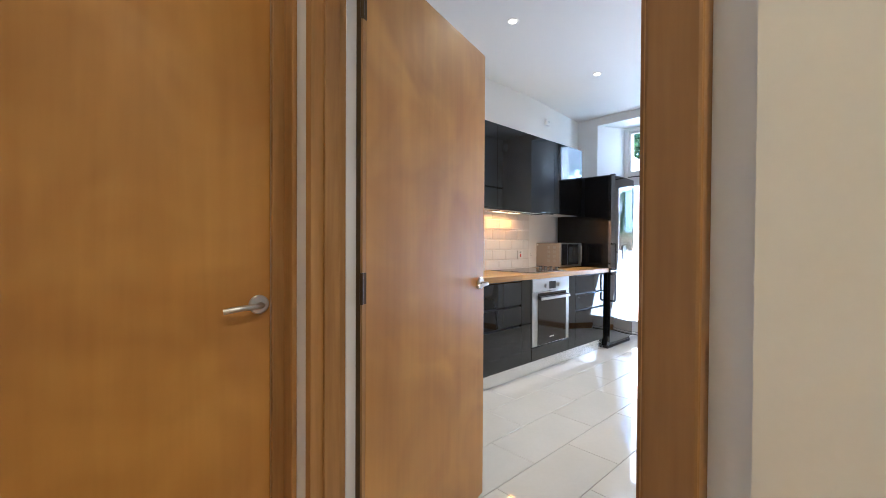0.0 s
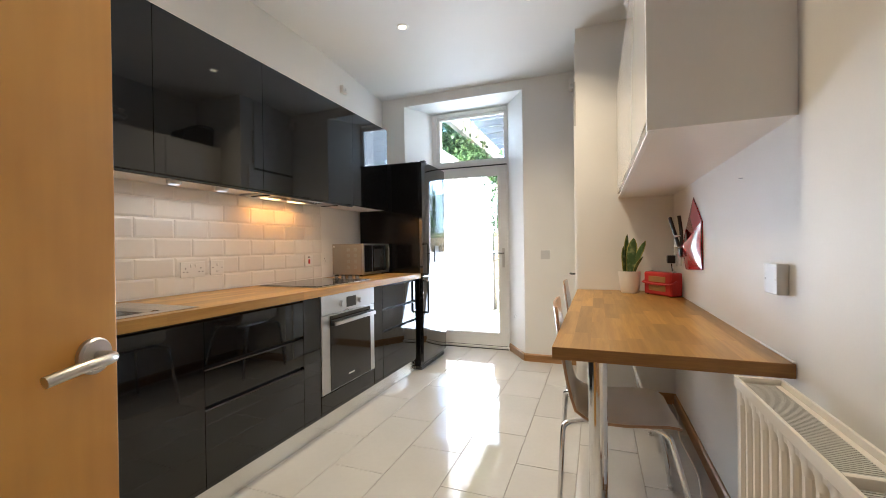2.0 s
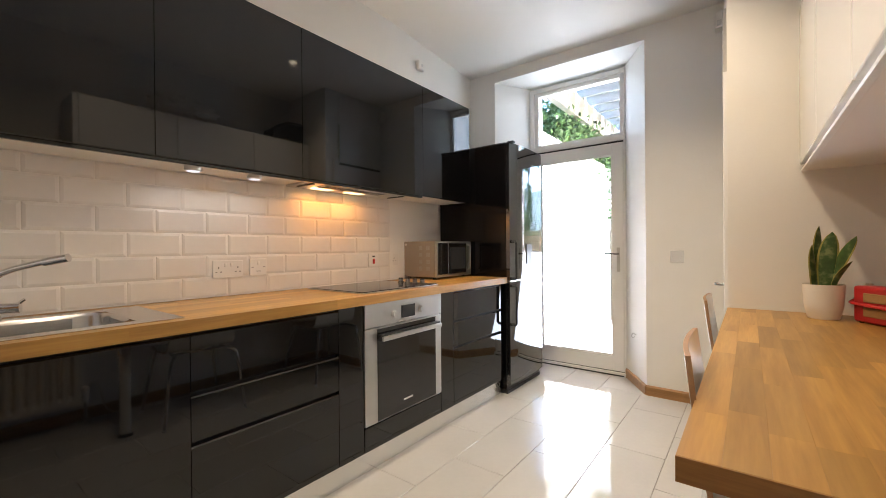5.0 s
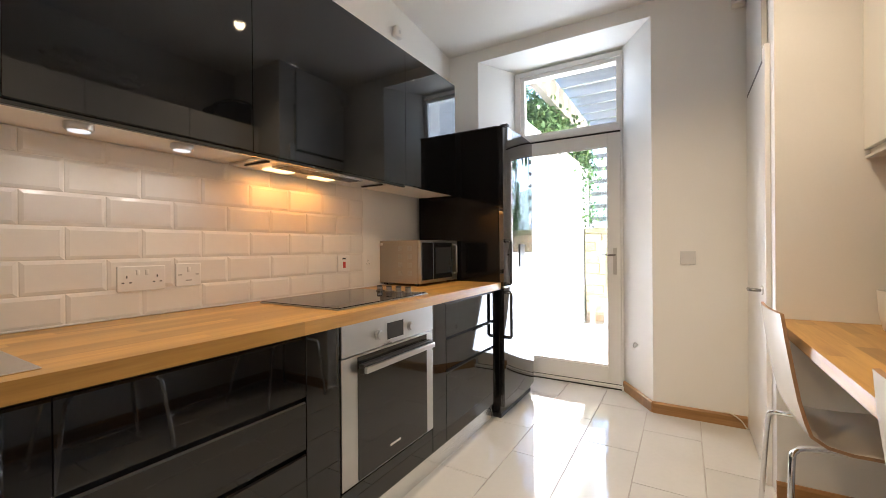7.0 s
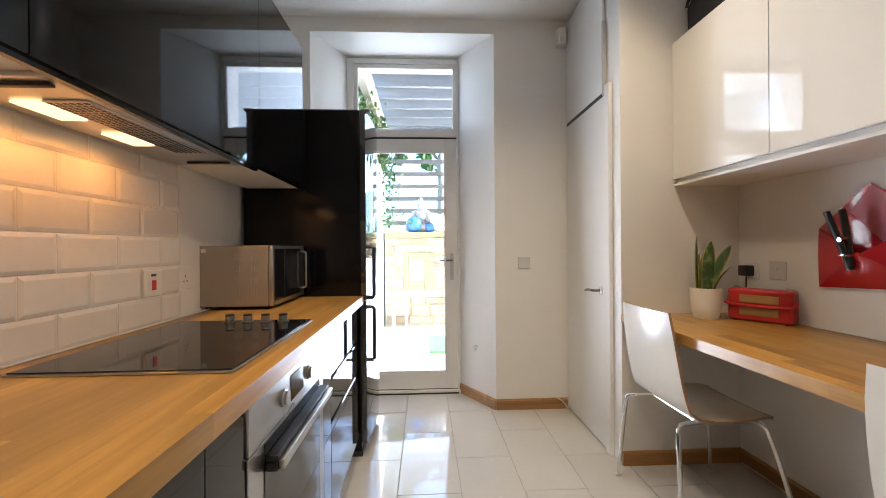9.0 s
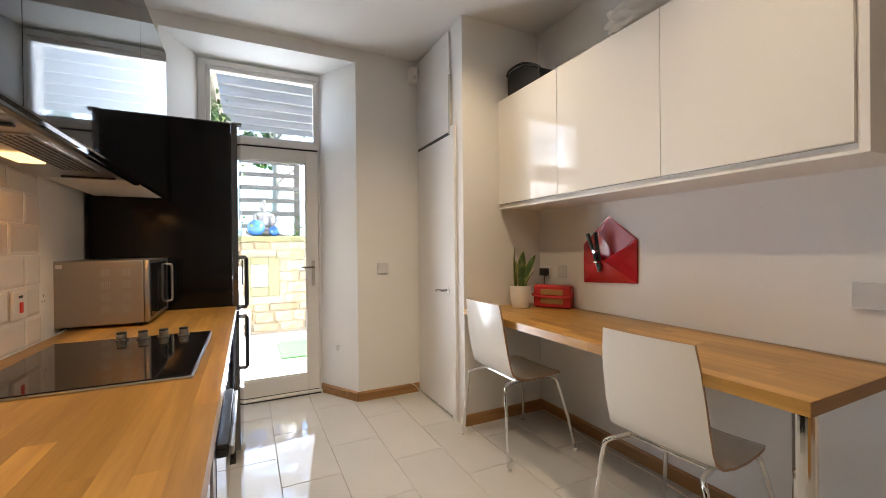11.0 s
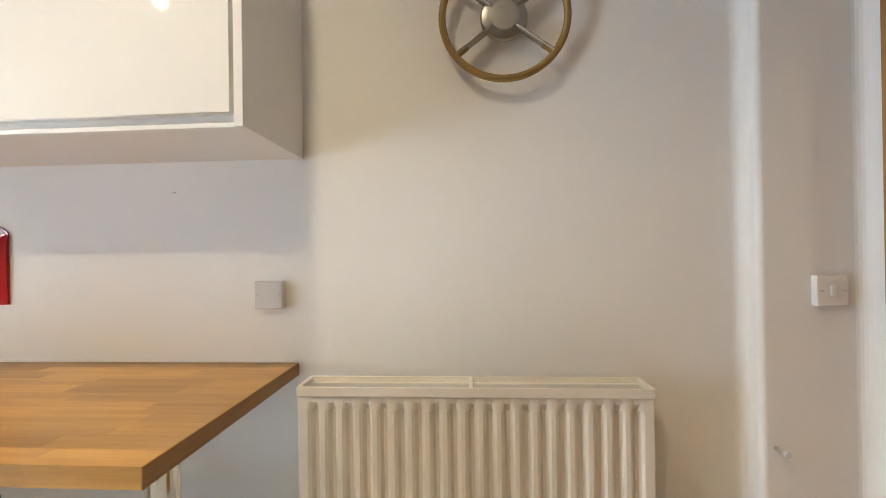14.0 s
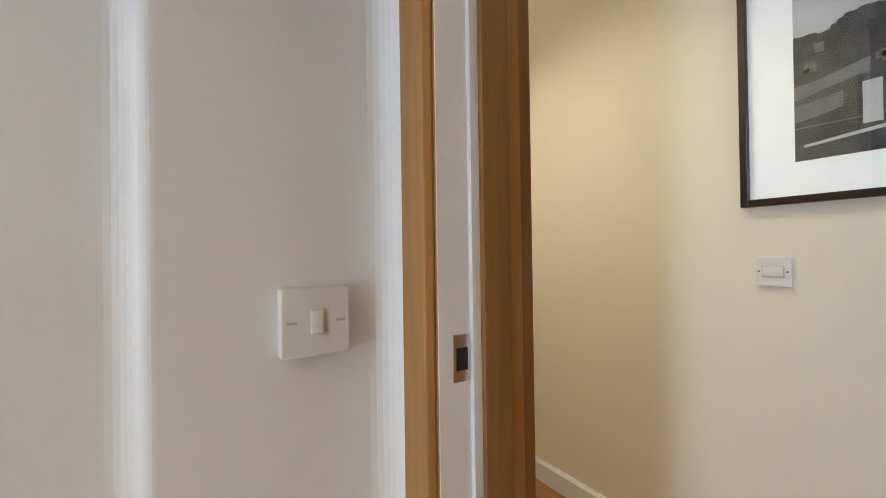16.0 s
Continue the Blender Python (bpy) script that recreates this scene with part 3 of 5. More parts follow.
pane = part("pane", box(-1.635, 5.468, 0.165, -0.982, 5.474, 1.92), M_GLASS, gl, "clear glass pane")
pane.visible_shadow = False
plate = part("handle_plate", box(-0.945, 5.440, 0.90, -0.918, 5.447, 1.11, 0.002), M_SATIN, gl, "dull metal handle plate")
part("lever_handle", tube([(-0.931, 5.44, 1.055), (-0.931, 5.41, 1.055), (-0.95, 5.395, 1.055), (-1.04, 5.395, 1.057)], 0.008), M_LEVERD, gl, "dark metal lever")
for hz in (0.3, 1.05, 1.8):
    part("hinge", cyl((-1.70, 5.44, hz - 0.045), (-1.70, 5.44, hz + 0.045), 0.007), M_GLOSSW, gl)
tw = structure("window_1", empty_bm(), M_GLOSSW, "white painted fixed transom window over the door")
for b in ((-1.70, 5.455, 2.085, -1.668, 5.50, 2.615), (-0.916, 5.455, 2.085, -0.885, 5.50, 2.615), (-1.668, 5.455, 2.085, -0.916, 5.50, 2.105), (-1.668, 5.455, 2.585, -0.916, 5.50, 2.615)):
    part("window_frame", box(*b, 0.003), M_GLOSSW, tw)
pane = part("pane", box(-1.668, 5.472, 2.105, -0.916, 5.478, 2.585), M_GLASS, tw, "clear glass pane")
pane.visible_shadow = False

# cupboard doors in the boxed corner
cd = thing("tall_cupboard", (-0.117, 4.47, 0.02), "tall white flush cupboard door, closed", "cupboard door")
part("door_leaf", box(-0.132, 4.462, 0.015, -0.117, 5.066, 2.005, 0.002), M_GLOSSW, cd)
cu = part("rose", lathe((-0.132, 4.52, 0.9), [(0.024, 0), (0.024, 0.006), (0.02, 0.008)], 24, Matrix.Rotation(-math.pi / 2, 4, "Y")), M_SATIN, cd, "satin nickel rose")
part("lever_handle", tube([(-0.132, 4.52, 0.9), (-0.17, 4.52, 0.9), (-0.182, 4.54, 0.9), (-0.182, 4.59, 0.899), (-0.175, 4.635, 0.89)], 0.008), M_LEVERD, cd, "satin nickel lever")
cd2 = thing("overhead_cupboard", (-0.117, 4.47, 2.03), "small white flush cupboard hatch above the tall door", "cupboard door")
part("door_leaf", box(-0.132, 4.478, 2.030, -0.117, 5.066, 2.74, 0.002), M_GLOSSW, cd2)
# Black strip in the gap paints the shade of the cupboard's inside.
part("gap_shade", box(-0.1295, 4.463, 2.0062, -0.1165, 5.064, 2.0292), M_DARK, cd2, "black strip painted in as shade under the hatch")
part("edge_strip", box(-0.139, 4.462, 2.01, -0.117, 4.476, 2.43, 0.002), M_RADD, cd2, "grey edge strip")
tr = structure("trim_cupboard", box(-0.137, 4.40, 0.0, -0.1155, 4.458, 2.06, 0.003), M_GLOSSW, "white painted cupboard door trim")


# ---- black kitchen units ----
FX = -1.515
def front(parent, y0, y1, z0, z1, name, x=FX, t=0.018, material=M_BLACK, lip=True):
    """A gloss front with a finger-pull lip along its top."""
    g = 0.0015
    prof = [(x - t, z0 + g), (x, z0 + g), (x, z1 - 0.009), (x - 0.0035, z1 - 0.003), (x - 0.008, z1 - 0.003), (x - t, z1 - 0.02)] if lip else [(x - t, z0 + g), (x, z0 + g), (x, z1 - g), (x - t, z1 - g)]
    bm = empty_bm()
    add_prism(bm, [(a, b) for a, b in prof], y0 + g, y1 - g, "y")
    return part(name, bm, material, parent)


def base_unit(y0, y1, lines, label):
    u = thing("base_cabinet", (-1.8, (y0 + y1) / 2, 0.12), label, "kitchen cabinet", "black base cabinets")
    part("body", box(-2.08, y0 + 0.001, 0.12, FX - 0.02, y1 - 0.001, 0.848), M_BLACKD, u)
    zs = [0.125, *lines, 0.84]
    for a, b in zip(zs, zs[1:]):
        front(u, y0, y1, a + (0.011 if a > 0.2 else 0.0), b, "drawer_front" if lines else "door")
    return u


base_unit(1.08, 1.685, [], "glossy black base cabinet with a plain door")
base_unit(1.685, 2.295, [], "glossy black sink cabinet with a plain door")
base_unit(2.295, 2.905, [0.463, 0.632], "glossy black base cabinet with three drawers")
base_unit(3.80, 4.42, [0.484, 0.650], "glossy black three-drawer cabinet beside the oven")
for y0, y1 in ((2.905, 3.055), (3.667, 3.80), (4.42, 4.458)):
    whole("filler_panel", box(-2.0, y0 + 0.0015, 0.125, FX - (0.0 if y1 < 4.43 else 0.01), y1 - 0.0015, 0.848, 0.002), M_BLACK, "narrow glossy black filler panel between cabinets", "panel", at=(-1.8, y0, 0.125))
whole("plinth", box(-1.572, 1.08, 0.0, -1.556, 4.458, 0.118, 0.001), M_PLINTH, "bright brushed metal plinth under the cabinets", "plinth", at=(-1.56, 2.8, 0))


def wall_unit(y0, y1, label, hood=False):
    z0, z1 = 1.478, 2.222
    u = thing("wall_cabinet", (-1.95, (y0 + y1) / 2, z0), label, "kitchen cabinet", "black wall cabinets")
    part("body", box(-2.094, y0 + 0.001, z0, -1.816, y1 - 0.001, z1), M_WMATT, u, "white carcass")
    g = 0.0015
    part("door", prism([(-1.814, z0 - 0.004), (-1.797, z0 - 0.004), (-1.795, z0), (-1.795, z1), (-1.814, z1)], y0 + g, y1 - g, "y"), M_BLACK, u)
    return u


for a, b, t in ((1.08, 1.685, "glossy black wall cabinet with a plain door"), (1.685, 2.29, "glossy black wall cabinet with a plain door"), (2.29, 2.917, "glossy black wall cabinet above the socket"), (2.917, 3.85, "wide glossy black wall cabinet housing the cooker hood"), (3.85, 4.422, "glossy black wall cabinet beside the fridge")):
    wall_unit(a, b, t)
whole("light_pelmet", box(-1.822, 1.08, 1.462, -1.804, 3.852, 1.4775, 0.002), M_BLACK, "black strip under the wall cabinets", "pelmet", at=(-1.8, 2.8, 1.46))

hood = thing("cooker_hood", (-1.95, 3.33, 1.478), "integrated cooker hood with two lit warm lamps", "cooker hood")
part("underside", box(-2.06, 2.985, 1.466, -1.83, 3.76, 1.4775, 0.003), M_SATIN, hood)
fl = part("filter", box(-1.942, 3.10, 1.462, -1.85, 3.56, 1.4655, 0.001), M_SATIN, hood, "perforated metal grease filter")
slots = empty_bm()
for i in range(30):
    for k in range(6):
        add_box(slots, -1.938 + k * 0.0145, 3.108 + i * 0.015, 1.4612, -1.929 + k * 0.0145, 3.118 + i * 0.015, 1.4618)
tagged(part("filter_mesh", slots, M_DARK, fl), "", "", "", "stuff")
for sy in (3.163, 3.402):
    part("lamp_lens", box(-2.008, sy - 0.062, 1.46, -1.948, sy + 0.062, 1.4655, 0.002), M_HOODL, hood, "warm glowing lamp cover")
for sy in (3.02, 3.71):
    c = part("catch", box(-1.99, sy - 0.012, 1.459, -1.845, sy + 0.002, 1.4655, 0.001), M_DARK, hood, "dark catch")
for sy in (2.465, 2.735):
    pk = thing("puck_light", (-1.915, sy, 1.46), "small round metal light under the wall cabinet", "lamp", "puck lights")
    part("rim", lathe((-1.915, sy, 1.477), [(0.034, 0), (0.034, -0.014), (0.029, -0.02), (0.026, -0.02)], 28), M_SATIN, pk)
    part("lens", lathe((-1.915, sy, 1.4568), [(0.025, 0), (0.025, -0.002), (0.02, -0.003)], 24), M_PUCK, pk)


# ---- worktop, appliances ----
rnd = random.Random(7)


def stave_top(name, x0, x1, y0, y1, z0, z1, label, category, holes=(), width=0.042, length=0.5, reverse=False):
    """A solid timber top of glued staves running along y."""
    top = whole(name, box(x0 + 0.003, y0 + 0.003, z0, x1 - 0.003, y1 - 0.003, z1 - 0.006), M_STAVE, label, category, at=((x0 + x1) / 2, (y0 + y1) / 2, z0)) if not holes else thing(name, ((x0 + x1) / 2, (y0 + y1) / 2, z0), label, category)
    n = max(1, round((x1 - x0) / width))
    wd = (x1 - x0) / n
    for i in range(n):
        a, b = x0 + i * wd, x0 + (i + 1) * wd
        y = y0 - rnd.uniform(0.0, length * 0.8)
        while y < y1:
            e = y + length * rnd.uniform(0.7, 1.3)
            if y1 - e < 0.12:
                e = y1
            spans = [(max(y, y0), min(e, y1))]
            for hx0, hx1, hy0, hy1 in holes:
                if b > hx0 and a < hx1:
                    spans = [s for p, q in spans for s in ((p, min(q, hy0)), (max(p, hy1), q)) if s[1] - s[0] > 0.002]
            for p, q in spans:
                if q - p < 0.003:
                    continue
                low = z0 if holes else z1 - 0.0058
                edge = i in (0, n - 1) or p == y0 or q == y1
                bm = box(a + 0.0001, p + 0.0001, z0 - 0.0005 if edge else low, b - 0.0001, q - 0.0001, z1, 0.0)
                part("stave", bm, M_STAVE, top)
            y = e
    return top


SINK = (-1.925, -1.58, 1.80, 2.165)
stave_top("worktop", -2.084, -1.487, 1.08, 4.462, 0.850, 0.893, "solid oak stave kitchen worktop along the wall", "worktop", [SINK], 0.046, 0.62)
whole("worktop_seal", box(-2.085, 1.09, 0.8935, -2.078, 4.46, 0.899, 0.002), M_PLASTW, "white sealant line behind the worktop", "sealant", at=(-2.08, 2.8, 0.8935))

sink = thing("sink", (-1.75, 1.95, 0.893), "inset stainless steel sink with a drainer", "sink")
x0, x1, y0, y1 = SINK
rim = empty_bm()
for b in ((-1.99, 1.35, x0, 2.285), (x1, 1.35, -1.53, 2.285), (x0, y1, x1, 2.285), (x0, 1.35, x1, y0)):
    add_box(rim, b[0], b[1], 0.8935, b[2], b[3], 0.8975, 0.0008)
part("rim", rim, M_SINK, sink)
bowl = empty_bm()
rings = []
for inset, z in ((0.0, 0.897), (0.006, 0.885), (0.012, 0.80), (0.03, 0.755), (0.06, 0.745)):
    ring = []
    cx, cy, hx, hy = (x0 + x1) / 2, (y0 + y1) / 2, (x1 - x0) / 2 - inset, (y1 - y0) / 2 - inset
    for k in range(40):
        a = 2 * math.pi * k / 40
        ca, sa = math.cos(a), math.sin(a)
        ring.append(bowl.verts.new((cx + hx * math.copysign(abs(ca) ** 0.35, ca), cy + hy * math.copysign(abs(sa) ** 0.35, sa), z)))
    rings.append(ring)
for p, q in zip(rings, rings[1:]):
    for k in range(40):
        bowl.faces.new((p[k], p[(k + 1) % 40], q[(k + 1) % 40], q[k]))
bowl.faces.new(rings[-1])
part("bowl", bowl, M_SINK, sink)
part("drain", lathe((-1.75, 1.98, 0.7455), [(0.04, 0), (0.04, 0.003), (0.03, 0.004)], 24), M_CHROME, sink)
for k in range(6):
    part("drainer_ridge", tube([(-1.94 + k * 0.065, 1.40, 0.8975), (-1.94 + k * 0.065, 1.72, 0.8975)], 0.004, 8, 1, False), M_SINK, sink)
TPX, TPY = -1.985, 1.885
tap = thing("tap", (TPX, TPY, 0.8975), "chrome mixer tap with a long swivel spout", "tap")
part("base", lathe((TPX, TPY, 0.8975), [(0.028, 0), (0.028, 0.008), (0.024, 0.014), (0.024, 0.055), (0.019, 0.066), (0.016, 0.075)], 28), M_CHROME, tap)
part("spout", tube([(TPX, TPY, 0.968), (TPX, TPY + 0.001, 1.005), (TPX + 0.007, TPY + 0.012, 1.035), (TPX + 0.032, TPY + 0.04, 1.058), (TPX + 0.08, TPY + 0.092, 1.078), (TPX + 0.135, TPY + 0.152, 1.096), (TPX + 0.142, TPY + 0.160, 1.090)], 0.0105, 14, 6), M_CHROME, tap)
part("aerator", tube([(TPX + 0.102, TPY + 0.116, 1.085), (TPX + 0.148, TPY + 0.167, 1.099)], 0.0145, 16, 1, False), M_CHROME, tap, "thicker spout tip")
part("lever_handle", tube([(TPX + 0.008, TPY + 0.015, 0.935), (TPX + 0.03, TPY + 0.068, 0.935)], 0.0165, 18, 1, False), M_CHROME, tap, "round chrome lever knob")
part("lever_pin", tube([(TPX + 0.026, TPY + 0.06, 0.945), (TPX + 0.034, TPY + 0.078, 0.962)], 0.005, 10, 1, False), M_CHROME, tap)

hob = thing("hob", (-1.78, 3.39, 0.893), "black glass hob with a steel edge and four knobs", "hob")
part("trim_frame", box(-2.015, 3.088, 0.8935, -1.553, 3.692, 0.8985, 0.002), M_STEEL, hob, "thin steel edge")
part("glass", box(-2.010, 3.093, 0.8988, -1.558, 3.687, 0.9022, 0.001), M_HOB, hob)
for k in range(4):
    kx = -1.82 + 0.06 * k
    kn = part("knob", lathe((kx, 3.645, 0.9022), [(0.019, 0), (0.019, 0.004), (0.015, 0.006), (0.015, 0.02), (0.013, 0.023)], 24), M_LEVERD, hob, "dull metal knob")
    part("cap", lathe((kx, 3.645, 0.9252), [(0.0145, 0), (0.0145, 0.004), (0.012, 0.006)], 20), M_DARK, kn, "black cap")

oven = thing("oven", (-1.75, 3.36, 0.125), "built-in steel oven with a dark glass door", "oven")
OY0, OY1 = 3.058, 3.664
part("body", box(-2.05, OY0 + 0.003, 0.13, FX - 0.012, OY1 - 0.003, 0.848), M_DARK, oven)
pn = part("control_panel", box(FX - 0.011, OY0, 0.728, FX + 0.006, OY1, 0.845, 0.002), M_STEEL, oven, "brushed steel control panel")
part("display", box(FX + 0.0062, 3.315, 0.748, FX + 0.0075, 3.425, 0.815, 0.0004), M_LCD, pn, "dark display")
for ky in (3.26, 3.475):
    kn = part("knob", lathe((FX + 0.006, ky, 0.777), [(0.021, 0), (0.021, 0.004), (0.017, 0.006), (0.017, 0.012), (0.015, 0.014)], 28, Matrix.Rotation(math.pi / 2, 4, "Y")), M_STEEL, oven, "steel knob")
dr = part("door", box(FX - 0.011, OY0, 0.250, FX + 0.004, OY1, 0.724, 0.002), M_STEEL, oven, "steel door frame")
part("door_glass", box(FX + 0.0042, OY0 + 0.082, 0.254, FX + 0.006, OY1 - 0.055, 0.716, 0.0005), M_OVENG, dr, "dark oven glass")
part("handle_bar", box(FX + 0.034, OY0 + 0.085, 0.658, FX + 0.048, OY1 - 0.045, 0.682, 0.004), M_STEEL, dr, "flat steel bar handle")
part("handle_top", box(FX + 0.0062, OY0 + 0.085, 0.676, FX + 0.0338, OY1 - 0.045, 0.690, 0.002), M_DARK, dr, "black channel behind the bar")
for hy in (OY0 + 0.095, OY1 - 0.075):
    part("handle_bracket", box(FX + 0.006, hy - 0.012, 0.655, FX + 0.0335, hy + 0.032, 0.6755, 0.003), M_DARK, dr, "black bracket")
part("logo", box(FX + 0.0062, 3.33, 0.305, FX + 0.0066, 3.40, 0.314), M_PLASTG, dr)
part("lower_panel", box(FX - 0.012, OY0, 0.125, FX, OY1, 0.243, 0.002), M_BLACK, oven, "glossy black lower panel")

mw = thing("microwave", (-1.95, 4.223, 0.893), "silver microwave oven with a dark glass door", "microwave")
part("casing", box(-2.12, 3.998, 0.906, -1.822, 4.447, 1.170, 0.006), M_MWCASE, mw)
part("front_frame", box(-1.8215, 3.999, 0.907, -1.803, 4.446, 1.169, 0.004), M_STEEL, mw)
part("door_glass", box(-1.8028, 4.145, 0.928, -1.7995, 4.373, 1.155, 0.001), M_HOB, mw, "dark door glass")
part("window", box(-1.7993, 4.163, 0.96, -1.7985, 4.358, 1.125), M_LCD, mw)
part("control_panel", box(-1.8028, 4.015, 0.928, -1.7995, 4.133, 1.155, 0.001), M_HOB, mw)
part("door_handle", tube([(-1.80, 4.398, 0.95), (-1.782, 4.398, 0.953), (-1.779, 4.398, 0.962), (-1.779, 4.398, 1.128), (-1.782, 4.398, 1.137), (-1.80, 4.398, 1.14)], 0.0058, 10, 3, False), M_STEEL, mw, "vertical steel handle")
for k in range(4):
    for j in range(2):
        v = empty_bm()
        for i in range(5):
            add_box(v, -1.965 + j * 0.07 + i * 0.0065, 3.9972, 0.955 + k * 0.05, -1.9615 + j * 0.07 + i * 0.0065, 3.9982, 0.985 + k * 0.05)
        part("vent", v, M_STEEL, mw, "vent slots")
part("sticker", box(-2.105, 3.9973, 1.140, -2.085, 3.9981, 1.155), M_PLASTW, mw)
for fx in (-2.09, -1.85):
    for fy in (4.033, 4.403):
        part("foot", cyl((fx, fy, 0.8935), (fx, fy, 0.907), 0.013), M_DARK, mw)

fr = thing("fridge_freezer", (-1.8, 4.78, 0.0), "tall glossy black fridge freezer with bowed doors", "fridge")
part("cabinet", box(-2.135, 4.478, 0.03, -1.505, 5.07, 1.916, 0.004), M_FRIDGE, fr)


def bowed(y0, y1, z0, z1):
    n = 14
    pts = [(-1.503, y0)]
    for i in range(n + 1):
        t = i / n
        pts.append((-1.474 + 0.016 * (1 - (2 * t - 1) ** 2), y0 + (y1 - y0) * t))
    pts.append((-1.503, y1))
    return prism(pts, z0, z1)


part("fridge_door", bowed(4.480, 5.068, 0.868, 1.918), M_FRIDGED, fr, "mirror-black bowed door", curved=True)
part("freezer_door", bowed(4.480, 5.068, 0.075, 0.858), M_FRIDGED, fr, "mirror-black bowed door", curved=True)
part("seam_strip", box(-1.503, 4.482, 0.8585, -1.466, 5.066, 0.8675), M_CHROME, fr, "bright seam strip")
for z0, z1 in ((0.868, 1.176), (0.518, 0.838)):
    h = part("door_handle", tube([(-1.472, 4.512, z0 + 0.012), (-1.442, 4.508, z0 + 0.012), (-1.434, 4.505, z0 + 0.022), (-1.434, 4.505, z1 - 0.022), (-1.442, 4.508, z1 - 0.012), (-1.472, 4.512, z1 - 0.012)], 0.011, 4, 3, False), M_DARK, fr, "black bracket handle")
dp = part("dispenser", box(-1.475, 4.73, 0.985, -1.452, 4.83, 1.145, 0.003), M_DARK, fr, "dark dispenser panel")
part("hinge_cap", box(-1.50, 4.50, 1.917, -1.45, 4.54, 1.932, 0.003), M_DARK, fr)
part("top_edge", box(-2.13, 4.48, 1.9165, -1.51, 5.068, 1.922, 0.002), M_DARK, fr)
part("foot_rail", box(-1.56, 4.482, 0.0, -1.50, 5.068, 0.03, 0.002), M_DARK, fr)


# ---- wall fittings ----
def plate_x(name, wall, side, y, z, w, h, label, category, t=0.009, material=M_PLASTW, group=""):
    """A switch or socket plate on a wall that faces along x; side: 1 faces +x."""
    p = thing(name, (wall, y, z), label, category, group)
    a, b = (wall, wall + t) if side > 0 else (wall - t, wall)
    part("plate", box(a + (0.0002 if side > 0 else 0), y - w / 2, z - h / 2, b - (0 if side > 0 else 0.0002), y + w / 2, z + h / 2, 0.003), material, p)
    return p, (b if side > 0 else a)


def screws_x(p, x, side, y, z, gap):
    for s in (-1, 1):
        part("screw", cyl((x, y + s * gap, z), (x + side * 0.0012, y + s * gap, z), 0.003, None, 10), M_SATIN, p)


def outlet(p, x, side, y, z):
    for dy, dz, w, h in ((0, 0.014, 0.004, 0.009), (-0.011, -0.006, 0.0075, 0.004), (0.011, -0.006, 0.0075, 0.004)):
        part("pin_slot", box(min(x, x + side * 0.0006), y + dy - w / 2, z + dz - h / 2, max(x, x + side * 0.0006), y + dy + w / 2, z + dz + h / 2), M_DARK, p)


def rocker(p, x, side, y, z, w=0.011, h=0.018, material=M_PLASTW):
    part("rocker", box(min(x, x + side * 0.004), y - w / 2, z - h / 2, max(x, x + side * 0.004), y + w / 2, z + h / 2, 0.0015), material, p)


WT = -2.0845
p, x = plate_x("double_socket", WT, 1, 2.682, 1.025, 0.146, 0.086, "white double wall socket on the tiles", "socket")
for s in (-1, 1):
    outlet(p, x, 1, 2.682 + s * 0.046, 1.018)
    rocker(p, x, 1, 2.682 + s * 0.014, 1.046)
p, x = plate_x("fused_spur", WT, 1, 2.835, 1.029, 0.09, 0.086, "white fused spur switch on the tiles", "switch")
rocker(p, x, 1, 2.835, 1.048)
for s in (-1, 1):
    part("screw_slot", box(x, 2.835 + s * 0.031 - 0.006, 1.0275, x + 0.0008, 2.835 + s * 0.031 + 0.006, 1.0308), M_LEVERD, p)
part("fuse_slot", box(x, 2.824, 1.006, x + 0.0008, 2.846, 1.0095), M_LEVERD, p)
p, x = plate_x("cooker_switch", WT, 1, 3.65, 1.04, 0.09, 0.088, "white cooker switch with a red rocker", "switch")
rocker(p, x, 1, 3.65, 1.033, 0.018, 0.034, M_REDP)
part("indicator", box(x, 3.638, 1.063, x + 0.0012, 3.662, 1.071), M_DARK, p)
p, x = plate_x("wall_outlet", -2.107, 1, 3.872, 1.04, 0.088, 0.088, "white wall socket beside the microwave", "socket")
outlet(p, x, 1, 3.872, 1.035)
p, x = plate_x("blank_box", 0.53, -1, 2.533, 1.024, 0.092, 0.09, "pale surface-mounted blank box", "junction box", 0.03, M_PLASTG)
screws_x(p, x, -1, 2.533, 1.024, 0.036)
p, x = plate_x("spur_switch", 0.53, -1, 4.068, 1.033, 0.088, 0.088, "pale wall switch above the desk", "switch", 0.009, M_PLASTG)
rocker(p, x, -1, 4.068, 1.045)
p, x = plate_x("single_socket", 0.53, -1, 4.225, 1.023, 0.095, 0.088, "white wall socket with a black plug in it", "socket")
pl = part("plug", box(x - 0.048, 4.198, 0.998, x, 4.252, 1.052, 0.006), M_DARK, p, "black charger plug")
p, x = plate_x("light_switch", 0.468, -1, 0.835, 1.030, 0.088, 0.088, "white surface-mounted light switch", "switch", 0.022)
rocker(p, x, -1, 0.835, 1.030, 0.016, 0.03)
for s in (-1, 1):
    part("screw_slot", box(x - 0.0008, 0.835 + s * 0.031 - 0.006, 1.0283, x, 0.835 + s * 0.031 + 0.006, 1.0318), M_RADD, p)
bp = thing("blank_plate", (-0.442, 5.08, 1.043), "grey blank cover plate on the white wall", "socket plate")
part("plate", box(-0.486, 5.071, 1.0, -0.398, 5.0798, 1.087, 0.003), M_PLASTG, bp)
